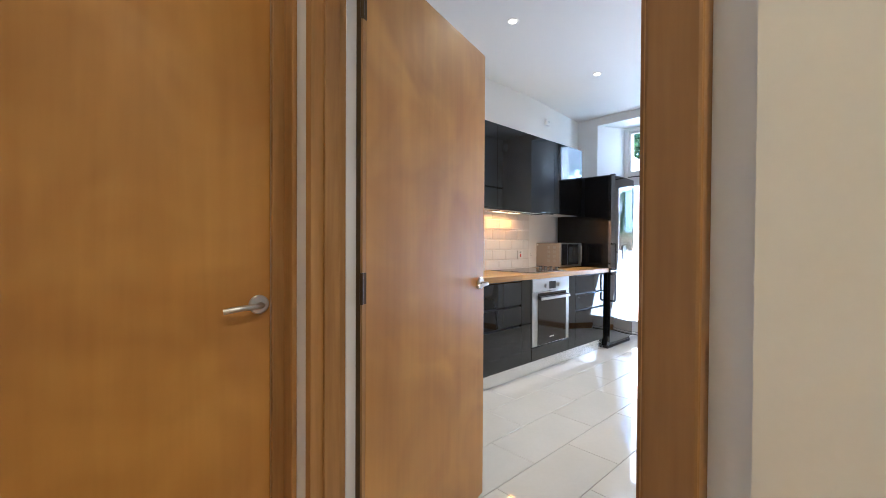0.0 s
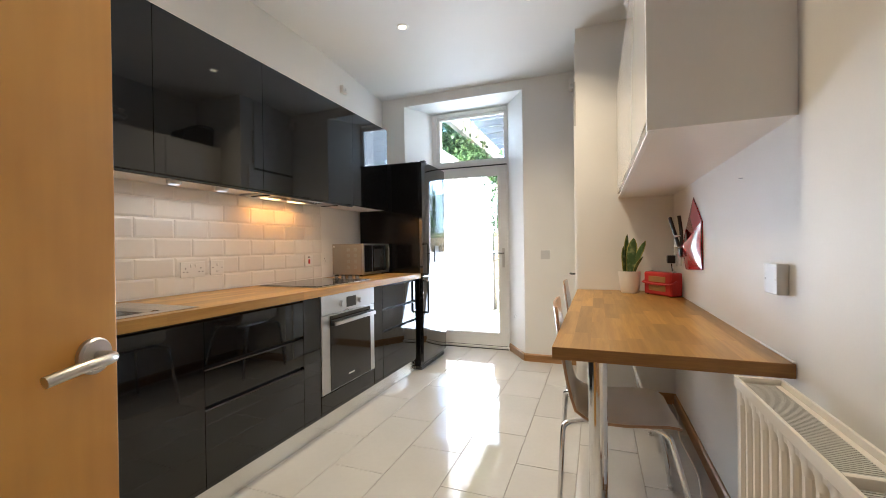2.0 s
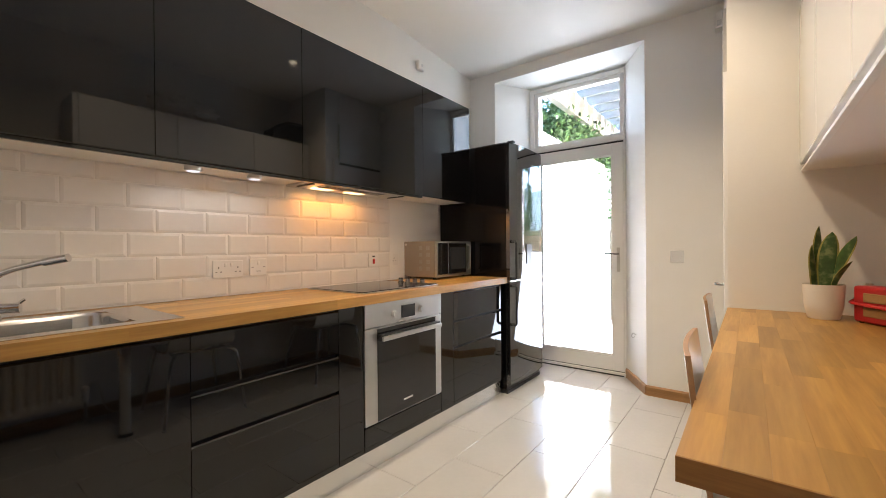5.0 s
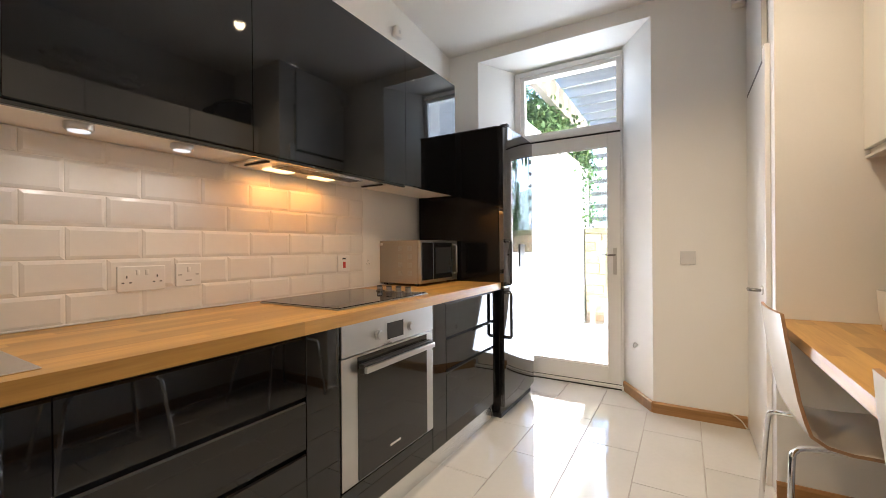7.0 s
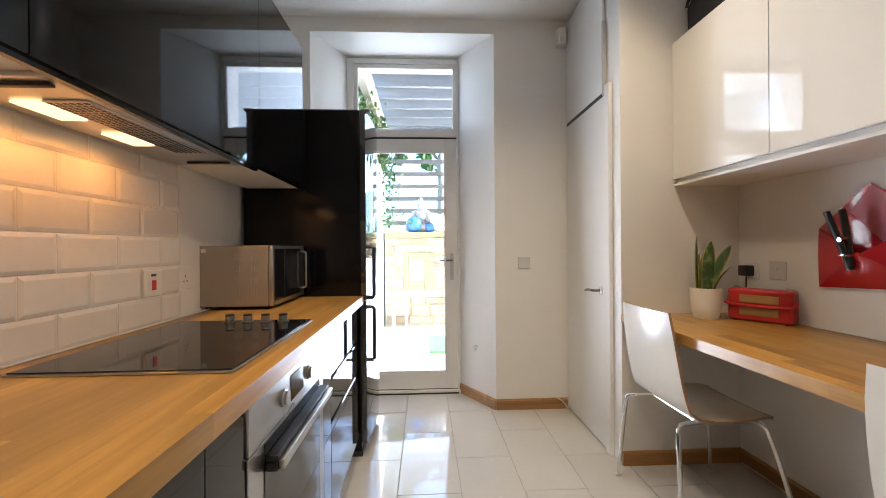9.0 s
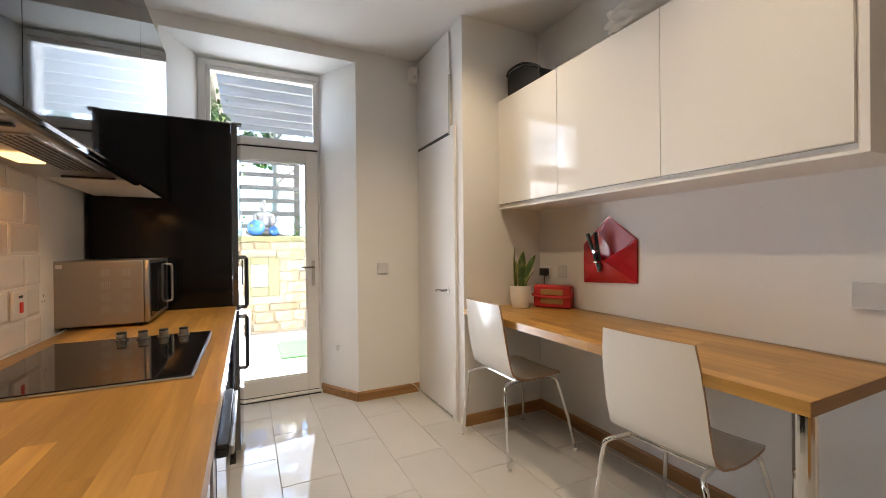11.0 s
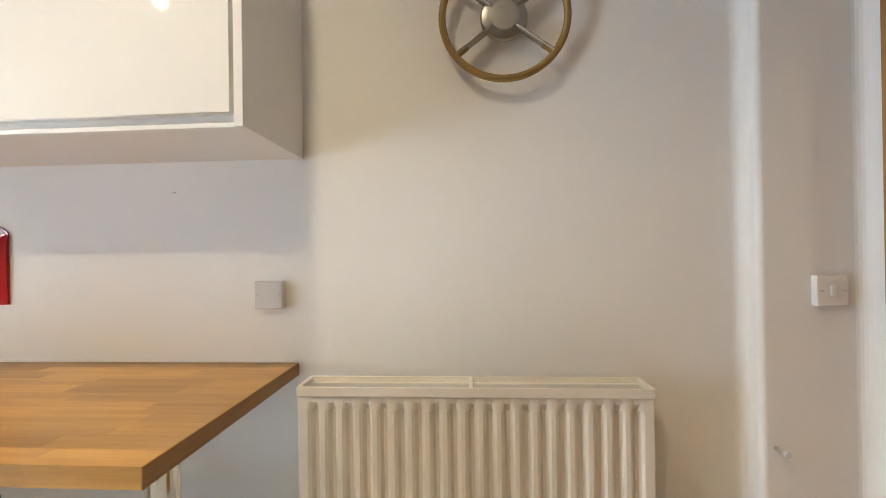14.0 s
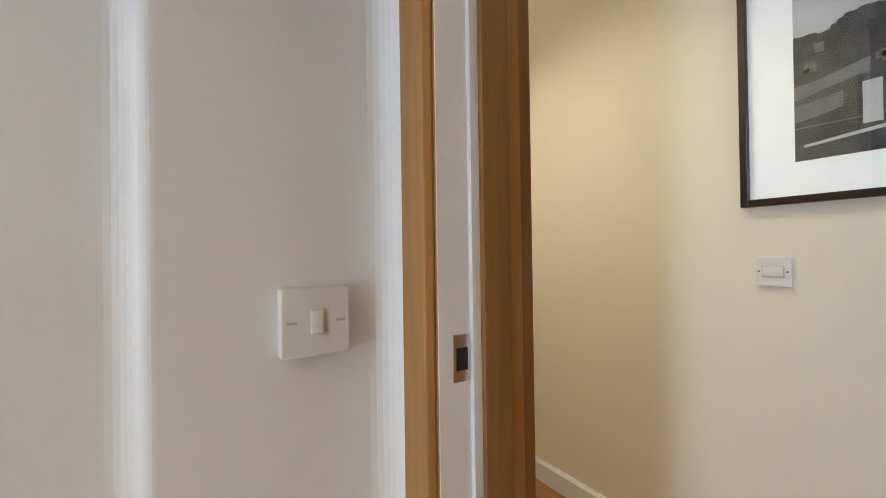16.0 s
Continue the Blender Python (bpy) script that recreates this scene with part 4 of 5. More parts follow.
for s in (-1, 1):
    part("screw", cyl((-0.442 + s * 0.03, 5.0712, 1.043), (-0.442 + s * 0.03, 5.0698, 1.043), 0.003, None, 10), M_SATIN, bp)
hs = thing("hall_switch", (0.413, -0.466, 1.047), "white hall light switch with a wide rocker", "switch")
part("plate", box(0.370, -0.4658, 1.004, 0.456, -0.455, 1.090, 0.003), M_PLASTW, hs)
# Thin grey plate behind the rocker paints its shadow line.
part("rocker_shade", box(0.386, -0.4549, 1.030, 0.440, -0.4538, 1.064), M_PLASTG, hs, "grey plate painted in as shade round the rocker")
part("rocker", box(0.389, -0.4548, 1.033, 0.437, -0.4505, 1.061, 0.0015), M_PLASTW, hs)
for s in (-1, 1):
    part("screw", cyl((0.413 + s * 0.034, -0.455, 1.047), (0.413 + s * 0.034, -0.4538, 1.047), 0.003, None, 10), M_LEVERD, hs)
al = thing("heat_alarm", (-2.12, 4.2, 2.58), "small white alarm sensor high on the wall", "alarm")
part("case", box(-2.128, 4.165, 2.535, -2.09, 4.235, 2.605, 0.005), M_PLASTW, al)
part("button", lathe((-2.09, 4.2, 2.57), [(0.012, 0), (0.012, 0.003), (0.009, 0.004)], 20, Matrix.Rotation(math.pi / 2, 4, "Y")), M_PLASTG, al)
pir = thing("motion_detector", (-0.15, 5.05, 2.64), "white motion sensor in the ceiling corner", "sensor")
part("case", prism([(-0.205, 5.079), (-0.135, 5.079), (-0.135, 5.03), (-0.155, 4.995), (-0.205, 5.02)], 2.575, 2.69, "z", 0.006), M_PLASTW, pir)
part("lens", box(-0.19, 5.0, 2.59, -0.16, 5.015, 2.625, 0.003), M_PLASTG, pir)


def ceiling_spot(x, y, z, lens=M_SPOT):
    s = thing("ceiling_spotlight", (x, y, z), "recessed round ceiling spotlight, lit", "lamp", "ceiling spotlights")
    ring = empty_bm()
    add_lathe(ring, (x, y, z), [(0.043, 0.0), (0.043, -0.003), (0.038, -0.006), (0.030, -0.004), (0.030, -0.001)], 32)
    part("bezel", ring, M_PLASTW, s)
    part("lens", lathe((x, y, z - 0.0045), [(0.027, 0), (0.027, -0.0015), (0.02, -0.003)], 24), lens, s)
    return s


for sx, sy, power in SPOTS:
    ceiling_spot(sx, sy, CEIL)
# Fixtures added where the unseen hall lamps stand.
for sx, sy, power in HALL_FILLS:
    ceiling_spot(sx, sy, 2.47)

hook = whole("wall_hook", tube([(-0.756, 5.258, 0.405), (-0.775, 5.245, 0.42), (-0.785, 5.238, 0.40), (-0.775, 5.243, 0.385), (-0.765, 5.25, 0.395)], 0.004, 8), M_SATIN, "small bent metal hook on the door reveal", "hook", at=(-0.756, 5.258, 0.4))
ds = thing("door_stop", (0.468, 1.0, 0.56), "small metal door stop screwed to the wall", "door stop")
part("stem", cyl((0.468, 0.985, 0.567), (0.43, 0.985, 0.567), 0.006), M_SATIN, ds)
part("rubber_tip", lathe((0.43, 0.985, 0.567), [(0.011, 0), (0.011, -0.008), (0.008, -0.012)], 20, Matrix.Rotation(math.pi / 2, 4, "Y")), M_PLASTG, ds)


# ---- white wall units and desk ----
wu = thing("white_wall_cabinet", (0.36, 3.37, 1.47), "row of glossy white wall cabinets above the desk", "wall cabinet")
part("carcass", box(0.190, 2.445, 1.482, 0.5295, 4.309, 2.222), M_WMATT, wu)
part("end_panel", box(0.167, 2.421, 1.470, 0.5295, 2.4445, 2.226, 0.0015), M_WMATT, wu, "cream side panel")
part("pelmet", box(0.173, 2.4455, 1.470, 0.191, 4.3085, 1.4815, 0.0015), M_GLOSSW, wu)
part("bottom_board", box(0.1915, 2.4455, 1.473, 0.5294, 4.3085, 1.4815), M_WMATT, wu)
for a, b in ((2.456, 3.068), (3.072, 3.708), (3.712, 4.308)):
    part("door", prism([(0.171, 1.504), (0.1875, 1.504), (0.1875, 2.226), (0.171, 2.226), (0.168, 2.223), (0.168, 1.507)], a, b, "y"), M_WGLOSS, wu, "glossy white handleless door")

DESK_END = 2.447
desk = stave_top("desk", -0.119, 0.528, 2.447, 4.308, 0.757, 0.797, "solid oak stave breakfast desk fixed along the wall", "desk", (), 0.06, 0.45)
part("end_edge", box(-0.1195, DESK_END - 0.0035, 0.7563, 0.5275, DESK_END - 0.0002, 0.7968, 0.001), M_ENDG, desk, "darker end-grain edge")
whole("desk_seal", box(0.522, 2.45, 0.7975, 0.529, 4.307, 0.802, 0.002), M_PLASTW, "white sealant line behind the desk", "sealant", at=(0.525, 3.4, 0.7975))
leg = part("support_leg", cyl((0.02, 2.515, 0.006), (0.02, 2.515, 0.7555), 0.030, None, 32), M_CHROME, desk, "round chrome post")
part("foot_disc", lathe((0.02, 2.515, 0.0), [(0.04, 0), (0.04, 0.006), (0.032, 0.012)], 32), M_DARK, leg, "black foot ring")


def chair(at, turn):
    """A moulded plywood chair on chrome legs; it faces +x in its own axes."""
    c = thing("chair", at, "white moulded plywood chair with chrome legs at the desk", "chair", "desk chairs", turn)
    prof = [(-0.222, 0.885, 0.178), (-0.212, 0.80, 0.19), (-0.198, 0.70, 0.197), (-0.182, 0.60, 0.20), (-0.165, 0.53, 0.20), (-0.140, 0.483, 0.203), (-0.10, 0.457, 0.206), (-0.04, 0.448, 0.21), (0.04, 0.448, 0.212), (0.12, 0.455, 0.21), (0.18, 0.458, 0.203), (0.215, 0.450, 0.19), (0.232, 0.438, 0.17)]
    bm = empty_bm()
    n = 14
    rows_a, rows_b = [], []
    for i, (x, z, hw) in enumerate(prof):
        p, q = prof[max(i - 1, 0)], prof[min(i + 1, len(prof) - 1)]
        d = Vector((q[0] - p[0], 0, q[1] - p[1])).normalized()
        nn = Vector((-d.z, 0, d.x)) * 0.0055
        ra, rb = [], []
        for k in range(n + 1):
            u = 2 * k / n - 1
            dish = 0.012 * u * u * (1 if z > 0.5 else 0.5)
            base = Vector((x + (dish if z > 0.5 else 0), u * hw, z + (dish if z <= 0.5 else 0)))
            ra.append(bm.verts.new(base + nn))
            rb.append(bm.verts.new(base - nn))
        rows_a.append(ra)
        rows_b.append(rb)
    for rr in (rows_a, rows_b):
        for p, q in zip(rr, rr[1:]):
            for k in range(n):
                bm.faces.new((p[k], p[k + 1], q[k + 1], q[k]))
    loop_a = rows_a[0] + [r[-1] for r in rows_a[1:-1]] + rows_a[-1][::-1] + [r[0] for r in rows_a[1:-1]][::-1]
    loop_b = rows_b[0] + [r[-1] for r in rows_b[1:-1]] + rows_b[-1][::-1] + [r[0] for r in rows_b[1:-1]][::-1]
    for i in range(len(loop_a)):
        j = (i + 1) % len(loop_a)
        bm.faces.new((loop_a[i], loop_a[j], loop_b[j], loop_b[i])).material_index = 1
    part("shell", bm, [M_CHAIR, M_CHEDGE], c, "white moulded seat and back with brown ply edge", True)
    for sy in (-1, 1):
        part("leg", tube([(0.02, sy * 0.15, 0.436), (0.14, sy * 0.165, 0.434), (0.185, sy * 0.18, 0.418), (0.20, sy * 0.19, 0.38), (0.245, sy * 0.215, 0.20), (0.272, sy * 0.245, 0.004)], 0.0095, 12, 5), M_CHROME, c, "bent chrome leg", True)
        part("leg", tube([(-0.02, sy * 0.15, 0.436), (-0.14, sy * 0.165, 0.434), (-0.178, sy * 0.185, 0.425), (-0.19, sy * 0.20, 0.39), (-0.20, sy * 0.225, 0.20), (-0.21, sy * 0.245, 0.004)], 0.0095, 12, 5), M_CHROME, c, "bent chrome leg", True)
        for lx in (-0.21, 0.272):
            part("foot", cyl((lx, sy * 0.245, 0.0), (lx, sy * 0.245, 0.012), 0.012), M_PLASTG, c, "grey plastic foot", True)
    for xx in (-0.08, 0.08):
        part("seat_bracket", tube([(xx, -0.15, 0.436), (xx, 0.15, 0.436)], 0.008, 10, 1, False), M_CHROME, c, "", True)
    return c


first = chair((0.030, 3.975, 0.0), 1)
second = copy_thing(first, pose(0.068, 2.925, 0.0, 0, 0, 3))

# things on the desk
POX, POY = 0.232, 4.155
pot = thing("potted_plant", (POX, POY, 0.797), "snake plant in a plain white ceramic pot", "plant")
part("pot", lathe((POX, POY, 0.797), [(0.052, 0), (0.055, 0.004), (0.066, 0.06), (0.071, 0.146), (0.0715, 0.15), (0.067, 0.15), (0.063, 0.135)], 40), M_POT, pot)
part("soil", lathe((POX, POY, 0.925), [(0.060, 0), (0.062, 0.008), (0.02, 0.012)], 24), M_SOIL, pot)
for lx, ly, tx, ty, tz, wd, ang in ((-0.012, 0.03, 0.225, 4.205, 1.205, 0.021, 0.5), (0.004, -0.012, 0.262, 4.155, 1.176, 0.031, -0.3), (0.022, -0.004, 0.330, 4.115, 1.155, 0.023, -0.9), (-0.026, -0.004, 0.196, 4.145, 1.120, 0.022, 0.8), (0.03, -0.02, 0.315, 4.095, 1.050, 0.012, 0.3), (0.012, 0.028, 0.262, 4.215, 1.10, 0.018, 1.2)):
    bm = empty_bm()
    rows = []
    for i in range(13):
        t = i / 12
        bend = t ** 1.5
        c = Vector((POX + lx + (tx - POX - lx) * bend, POY + ly + (ty - POY - ly) * bend, 0.93 + (tz - 0.93) * (t ** 0.95)))
        hw = wd * 1.22 * (0.62 + 0.75 * t) * (1 - t ** 3.2) ** 0.8 + 0.0006
        tw = ang + 0.35 * t
        side = Vector((math.cos(tw), math.sin(tw), 0))
        cup = Vector((-math.sin(tw), math.cos(tw), 0)) * hw * 0.3
        rows.append([bm.verts.new(c + side * (hw * u) + cup * (u * u)) for u in (-1, -0.8, 0, 0.8, 1)])
    for p, q in zip(rows, rows[1:]):
        for k in range(4):
            bm.faces.new((p[k], p[k + 1], q[k + 1], q[k])).material_index = 1 if k in (0, 3) else 0
    bm.normal_update()
    bmesh.ops.solidify(bm, geom=list(bm.faces), thickness=0.0022)
    part("leaf", bm, [M_LEAF, M_LEAFE], pot, "upright green sword leaf with yellow edges", curved=True)

radio = thing("radio", (0.384, 4.017, 0.797), "red retro radio with tan grilles", "radio", "", -58)
part("case", box(-0.125, 0.0, 0.003, 0.125, 0.085, 0.152, 0.012, 3), M_RADIO, radio, "", True)
part("grille", box(-0.075, -0.003, 0.088, 0.075, 0.001, 0.125, 0.003), M_RGRILL, radio, "tan woven grille", True)
part("grille", box(-0.075, -0.003, 0.03, 0.075, 0.001, 0.066, 0.003), M_RGRILL, radio, "tan woven grille", True)
part("handle_strap", tube([(-0.127, 0.04, 0.10), (-0.128, -0.004, 0.082), (-0.05, -0.012, 0.077), (0.05, -0.012, 0.077), (0.128, -0.004, 0.082), (0.127, 0.04, 0.10)], 0.008, 8, 4, True, 0.6), M_RADIO, radio, "red carrying strap", True)
for kx in (-0.10, 0.10):
    part("knob", lathe((kx, 0.045, 0.152), [(0.013, 0), (0.013, 0.008), (0.01, 0.01)], 20), M_SATIN, radio, "", True)
for kx in (-0.1, 0.1):
    for ky in (0.015, 0.07):
        part("foot", cyl((kx, ky, 0.0), (kx, ky, 0.006), 0.008), M_DARK, radio, "", True)
whole("radio_lead", tube([(0.49, 4.20, 0.801), (0.46, 4.235, 0.801), (0.49, 4.262, 0.803), (0.512, 4.25, 0.88), (0.50, 4.228, 0.995)], 0.003, 8), M_DARK, "thin black lead from the plug to the radio", "cable", at=(0.49, 4.2, 0.8))

env = thing("envelope_holder", (0.515, 3.67, 0.99), "glossy red envelope-shaped wall letter holder with raised flap", "letter holder")
EX = 0.529


def lean(y, z):
    """The holder hangs a little askew."""
    return y, z + (3.67 - y) * 0.05


def fold(a, b, c, bulge, t=0.0022, n=9):
    """A bent sheet triangle; its middle swells away from the wall."""
    a, b, c = Vector(a), Vector(b), Vector(c)
    bm = empty_bm()
    vs = {}
    for i in range(n + 1):
        for j in range(n + 1 - i):
            u, v = i / n, j / n
            w = 1 - u - v
            p = a * u + b * v + c * w
            p.x -= bulge * (27 * u * v * w + 0.6 * 4 * u * v)
            vs[i, j] = bm.verts.new(p)
    for i in range(n):
        for j in range(n - i):
            bm.faces.new((vs[i, j], vs[i + 1, j], vs[i, j + 1]))
            if i + j < n - 1:
                bm.faces.new((vs[i + 1, j], vs[i + 1, j + 1], vs[i, j + 1]))
    bm.normal_update()
    bmesh.ops.solidify(bm, geom=list(bm.faces), thickness=t)
    return bm


part("back", prism([lean(*p) for p in ((3.866, 0.985), (3.470, 0.985), (3.470, 1.232), (3.668, 1.386), (3.866, 1.232))], EX - 0.004, EX, "x"), M_ENV, env)
# Thin pink sheet that paints a reflection onto the raised red flap.
part("flap_reflection", prism([lean(*p) for p in ((3.74, 1.285), (3.62, 1.155), (3.485, 1.236), (3.668, 1.378))], EX - 0.0055, EX - 0.0042, "x"), M_ENVP, env, "pink reflection painted on the red flap")
for sy in (3.866, 3.470):
    ya, za = lean(sy, 0.988)
    yb, zb = lean(sy, 1.230)
    part("side_fold", fold((EX - 0.006, yb, zb), (EX - 0.006, ya, za), (EX - 0.060, 3.664, 1.115), 0.006), M_ENV, env, curved=True)
yb, zb = lean(3.866, 0.986)
yc, zc = lean(3.470, 0.986)
part("front_fold", fold((EX - 0.009, yb, zb), (EX - 0.009, yc, zc), (EX - 0.064, 3.664, 1.125), 0.008), M_ENV, env, curved=True)
sc = thing("scissors", (0.49, 3.72, 1.08), "black handled scissors tucked in the red holder", "scissors")
part("blade_handle", tube([(0.420, 3.735, 1.283), (0.443, 3.715, 1.185), (0.463, 3.70, 1.10), (0.470, 3.69, 1.055)], 0.0125, 10, 5, True, 0.75), M_DARK, sc)
part("blade_handle", tube([(0.463, 3.715, 1.290), (0.472, 3.707, 1.20), (0.470, 3.694, 1.12), (0.466, 3.688, 1.07)], 0.0125, 10, 5, True, 0.75), M_DARK, sc)
part("pivot", tube([(0.436, 3.702, 1.172), (0.470, 3.702, 1.176)], 0.0085, 14, 1, False), M_CHROME, sc, "bright steel pivot")
part("clasp", box(0.440, 3.680, 1.108, 0.470, 3.712, 1.115, 0.002), M_CHROME, sc, "bright steel band")

# radiator
rad = thing("radiator", (0.43, 1.89, 0.14), "cream panel radiator on the wall", "radiator")
RY0, RY1, RZ0, RZ1 = 1.372, 2.382, 0.155, 0.755
bm = empty_bm()
prof = []
nfl = 19
pitch = (RY1 - RY0 - 0.04) / nfl
ys = [(RY0, 0.0), (RY0 + 0.02, 0.0)]
for i in range(nfl):
    a = RY0 + 0.02 + i * pitch
    ys += [(a + pitch * 0.10, 0.0), (a + pitch * 0.22, 0.006), (a + pitch * 0.34, 0.021), (a + pitch * 0.56, 0.021), (a + pitch * 0.72, 0.006), (a + pitch * 0.88, 0.0)]
ys += [(RY1 - 0.02, 0.0), (RY1, 0.0)]
zr = [(RZ0, 0), (RZ0 + 0.03, 0), (RZ0 + 0.055, 1), (RZ1 - 0.055, 1), (RZ1 - 0.03, 0), (RZ1, 0)]
grid = [[bm.verts.new((0.376 + d * s, y, z)) for y, d in ys] for z, s in zr]
for p, q in zip(grid, grid[1:]):
    for k in range(len(ys) - 1):
        bm.faces.new((p[k], p[k + 1], q[k + 1], q[k]))
bm.normal_update()
bmesh.ops.solidify(bm, geom=list(bm.faces), thickness=0.0015)
part("front_panel", bm, M_RAD, rad, "ribbed cream panel")
part("back_panel", box(0.455, RY0, RZ0, 0.47, RY1, RZ1, 0.003), M_RAD, rad)
part("convector_fins", box(0.412, RY0 + 0.01, RZ0 + 0.03, 0.452, RY1 - 0.01, RZ1 - 0.035), M_RADD, rad, "grey convector fins")
g = empty_bm()
for b in ((0.368, RY0 - 0.004, 0.3755, RY1 + 0.004), (0.470, RY0 - 0.004, 0.4775, RY1 + 0.004), (0.3755, RY0 - 0.004, 0.470, RY0 + 0.008), (0.3755, RY1 - 0.008, 0.470, RY1 + 0.004), (0.3755, 1.872, 0.470, 1.884)):
    add_box(g, b[0], b[1], 0.742, b[2], b[3], 0.770, 0.002)
part("top_frame", g, M_RAD, rad)
for a, b in ((RY0 + 0.009, 1.871), (1.885, RY1 - 0.009)):
    gr = part("grille", box(0.3757, a, 0.744, 0.4698, b, 0.752), M_RADD, rad, "fine grey top grille")
    gb = empty_bm()
    nb = int((b - a) / 0.0075)
    for k in range(nb):
        add_box(gb, 0.378, a + 0.002 + k * 0.0075, 0.7521, 0.4675, a + 0.0055 + k * 0.0075, 0.7545)
    tagged(part("grille_ribs", gb, M_RADD, gr), "", "", "", "stuff")
for yy, sgn in ((RY0, -1), (RY1, 1)):
    part("side_cover", box(0.377, yy - 0.003, RZ0 + 0.01, 0.468, yy + 0.003, 0.7415, 0.001), M_RAD, rad)
for yy in (1.55, 2.2):
    part("wall_bracket", box(0.4705, yy - 0.02, 0.25, 0.529, yy + 0.02, 0.70), M_RAD, rad)
for yy in (RY0 - 0.03, RY1 + 0.03):
    pp = part("pipe", cyl((0.425, yy, 0.0), (0.425, yy, 0.19), 0.0075, None, 14), M_CHROME, rad)
    part("valve", lathe((0.425, yy, 0.14), [(0.013, 0), (0.016, 0.02), (0.016, 0.06), (0.02, 0.065), (0.018, 0.10), (0.012, 0.105)], 20), M_PLASTW, rad, "white radiator valve")
    part("valve_tail", cyl((0.425, yy, 0.185), (0.425, RY0 + 0.002 if yy < 1.8 else RY1 - 0.002, 0.185), 0.008), M_CHROME, rad)

# steering wheel on the wall
sw = thing("steering_wheel", (0.49, 1.757, 1.89), "vintage olive steering wheel hung on the wall", "steering wheel")
bm = empty_bm()
R, rr = 0.195, 0.0115
segs = 64
rings = []
for i in range(segs):
    a = 2 * math.pi * i / segs
    rings.append([bm.verts.new((0.487 + rr * math.sin(2 * math.pi * k / 12), 1.757 + (R + rr * math.cos(2 * math.pi * k / 12)) * math.cos(a), 1.89 + (R + rr * math.cos(2 * math.pi * k / 12)) * math.sin(a))) for k in range(12)])
for i in range(segs):
    for k in range(12):
        bm.faces.new((rings[i][k], rings[(i + 1) % segs][k], rings[(i + 1) % segs][(k + 1) % 12], rings[i][(k + 1) % 12]))
part("rim", bm, M_WHEEL, sw, "olive brown rim")
hub = part("hub", lathe((0.529, 1.757, 1.89), [(0.035, 0), (0.035, 0.018), (0.068, 0.020), (0.075, 0.030), (0.070, 0.041), (0.052, 0.0475), (0.03, 0.049)], 44, Matrix.Rotation(-math.pi / 2, 4, "Y")), M_HUB, sw, "grey metal hub")
part("badge", lathe((0.4805, 1.757, 1.89), [(0.045, 0), (0.045, 0.003), (0.036, 0.006), (0.012, 0.0065)], 36, Matrix.Rotation(-math.pi / 2, 4, "Y")), M_DIAL, hub, "pale round badge")
for a in (38, 142, -38, -142):
    ca, sa = math.cos(radians(a)), math.sin(radians(a))
    part("spoke", tube([(0.494, 1.757 + 0.05 * ca, 1.89 + 0.05 * sa), (0.490, 1.757 + 0.12 * ca, 1.89 + 0.12 * sa), (0.4875, 1.757 + 0.19 * ca, 1.89 + 0.19 * sa)], 0.0175, 12, 4, True, 0.4), M_HUB, sw, "tarnished metal spoke")
    part("spoke_end", tube([(0.4885, 1.757 + 0.15 * ca, 1.89 + 0.15 * sa), (0.487, 1.757 + 0.187 * ca, 1.89 + 0.187 * sa)], 0.0165, 10, 1, False, 0.55), M_WHEEL, sw, "olive spoke end")

# on top of the white cabinets
bag = thing("storage_box", (0.33, 4.12, 2.226), "black lidded fabric storage box on the cabinets", "storage box")
part("body", prism([(4.285, 2.2265), (4.292, 2.40), (4.25, 2.432), (4.10, 2.420), (3.955, 2.345), (3.935, 2.2265)], 0.235, 0.44, "x", 0.012), M_BAG, bag)
part("rim", tube([(0.236, 4.29, 2.405), (0.233, 4.25, 2.437), (0.232, 4.10, 2.425), (0.233, 3.955, 2.350), (0.234, 3.94, 2.32)], 0.008, 8, 4), M_BAG, bag, "black piped rim")
pf = empty_bm()
bmesh.ops.create_icosphere(pf, subdivisions=4, radius=1.0)
for v in pf.verts:
    d = v.co.copy()
    n0 = noise.noise(d * 2.6 + Vector((3, 1, 2))) * 0.34 + (0.5 - abs(noise.noise(d * 5.5))) * 0.16
    v.co = Vector((d.x * 0.125 * (1 + n0), d.y * 0.24 * (1 + n0), max(d.z, -0.75) * (0.092 - 0.035 * d.y) * (1 + n0) + 0.10))
whole("polythene_bag", pf, M_FILM, "crumpled clear polythene bundle lying on the cabinets", "bag").location = (0.285, 3.16, 2.226)

nail = whole("wall_nail", cyl((0.529, 2.865, 1.369), (0.515, 2.862, 1.3685), 0.0020, None, 8), M_PLASTG, "small pale nail in the cream painted wall", "nail", at=(0.528, 2.865, 1.369))

# cables by the baseboard
whole("white_cable", tube([(0.505, 4.27, 0.012), (0.50, 4.05, 0.016), (0.46, 3.75, 0.006), (0.47, 3.35, 0.006), (0.43, 3.0, 0.006), (0.46, 2.7, 0.008), (0.495, 2.55, 0.03), (0.51, 2.5, 0.20), (0.50, 2.46, 0.24), (0.505, 2.43, 0.12), (0.50, 2.42, 0.006)], 0.0045, 8, 8), M_CABLE, "cream cable trailing along the baseboard under the desk", "cable", at=(0.5, 3.4, 0.006))
whole("corner_cable", tube([(-0.14, 5.062, 0.004), (-0.17, 5.055, 0.05), (-0.22, 5.062, 0.082), (-0.27, 5.07, 0.079)], 0.004, 8, 5), M_CABLE, "short cream cable at the corner baseboard", "cable", at=(-0.14, 5.06, 0.004))

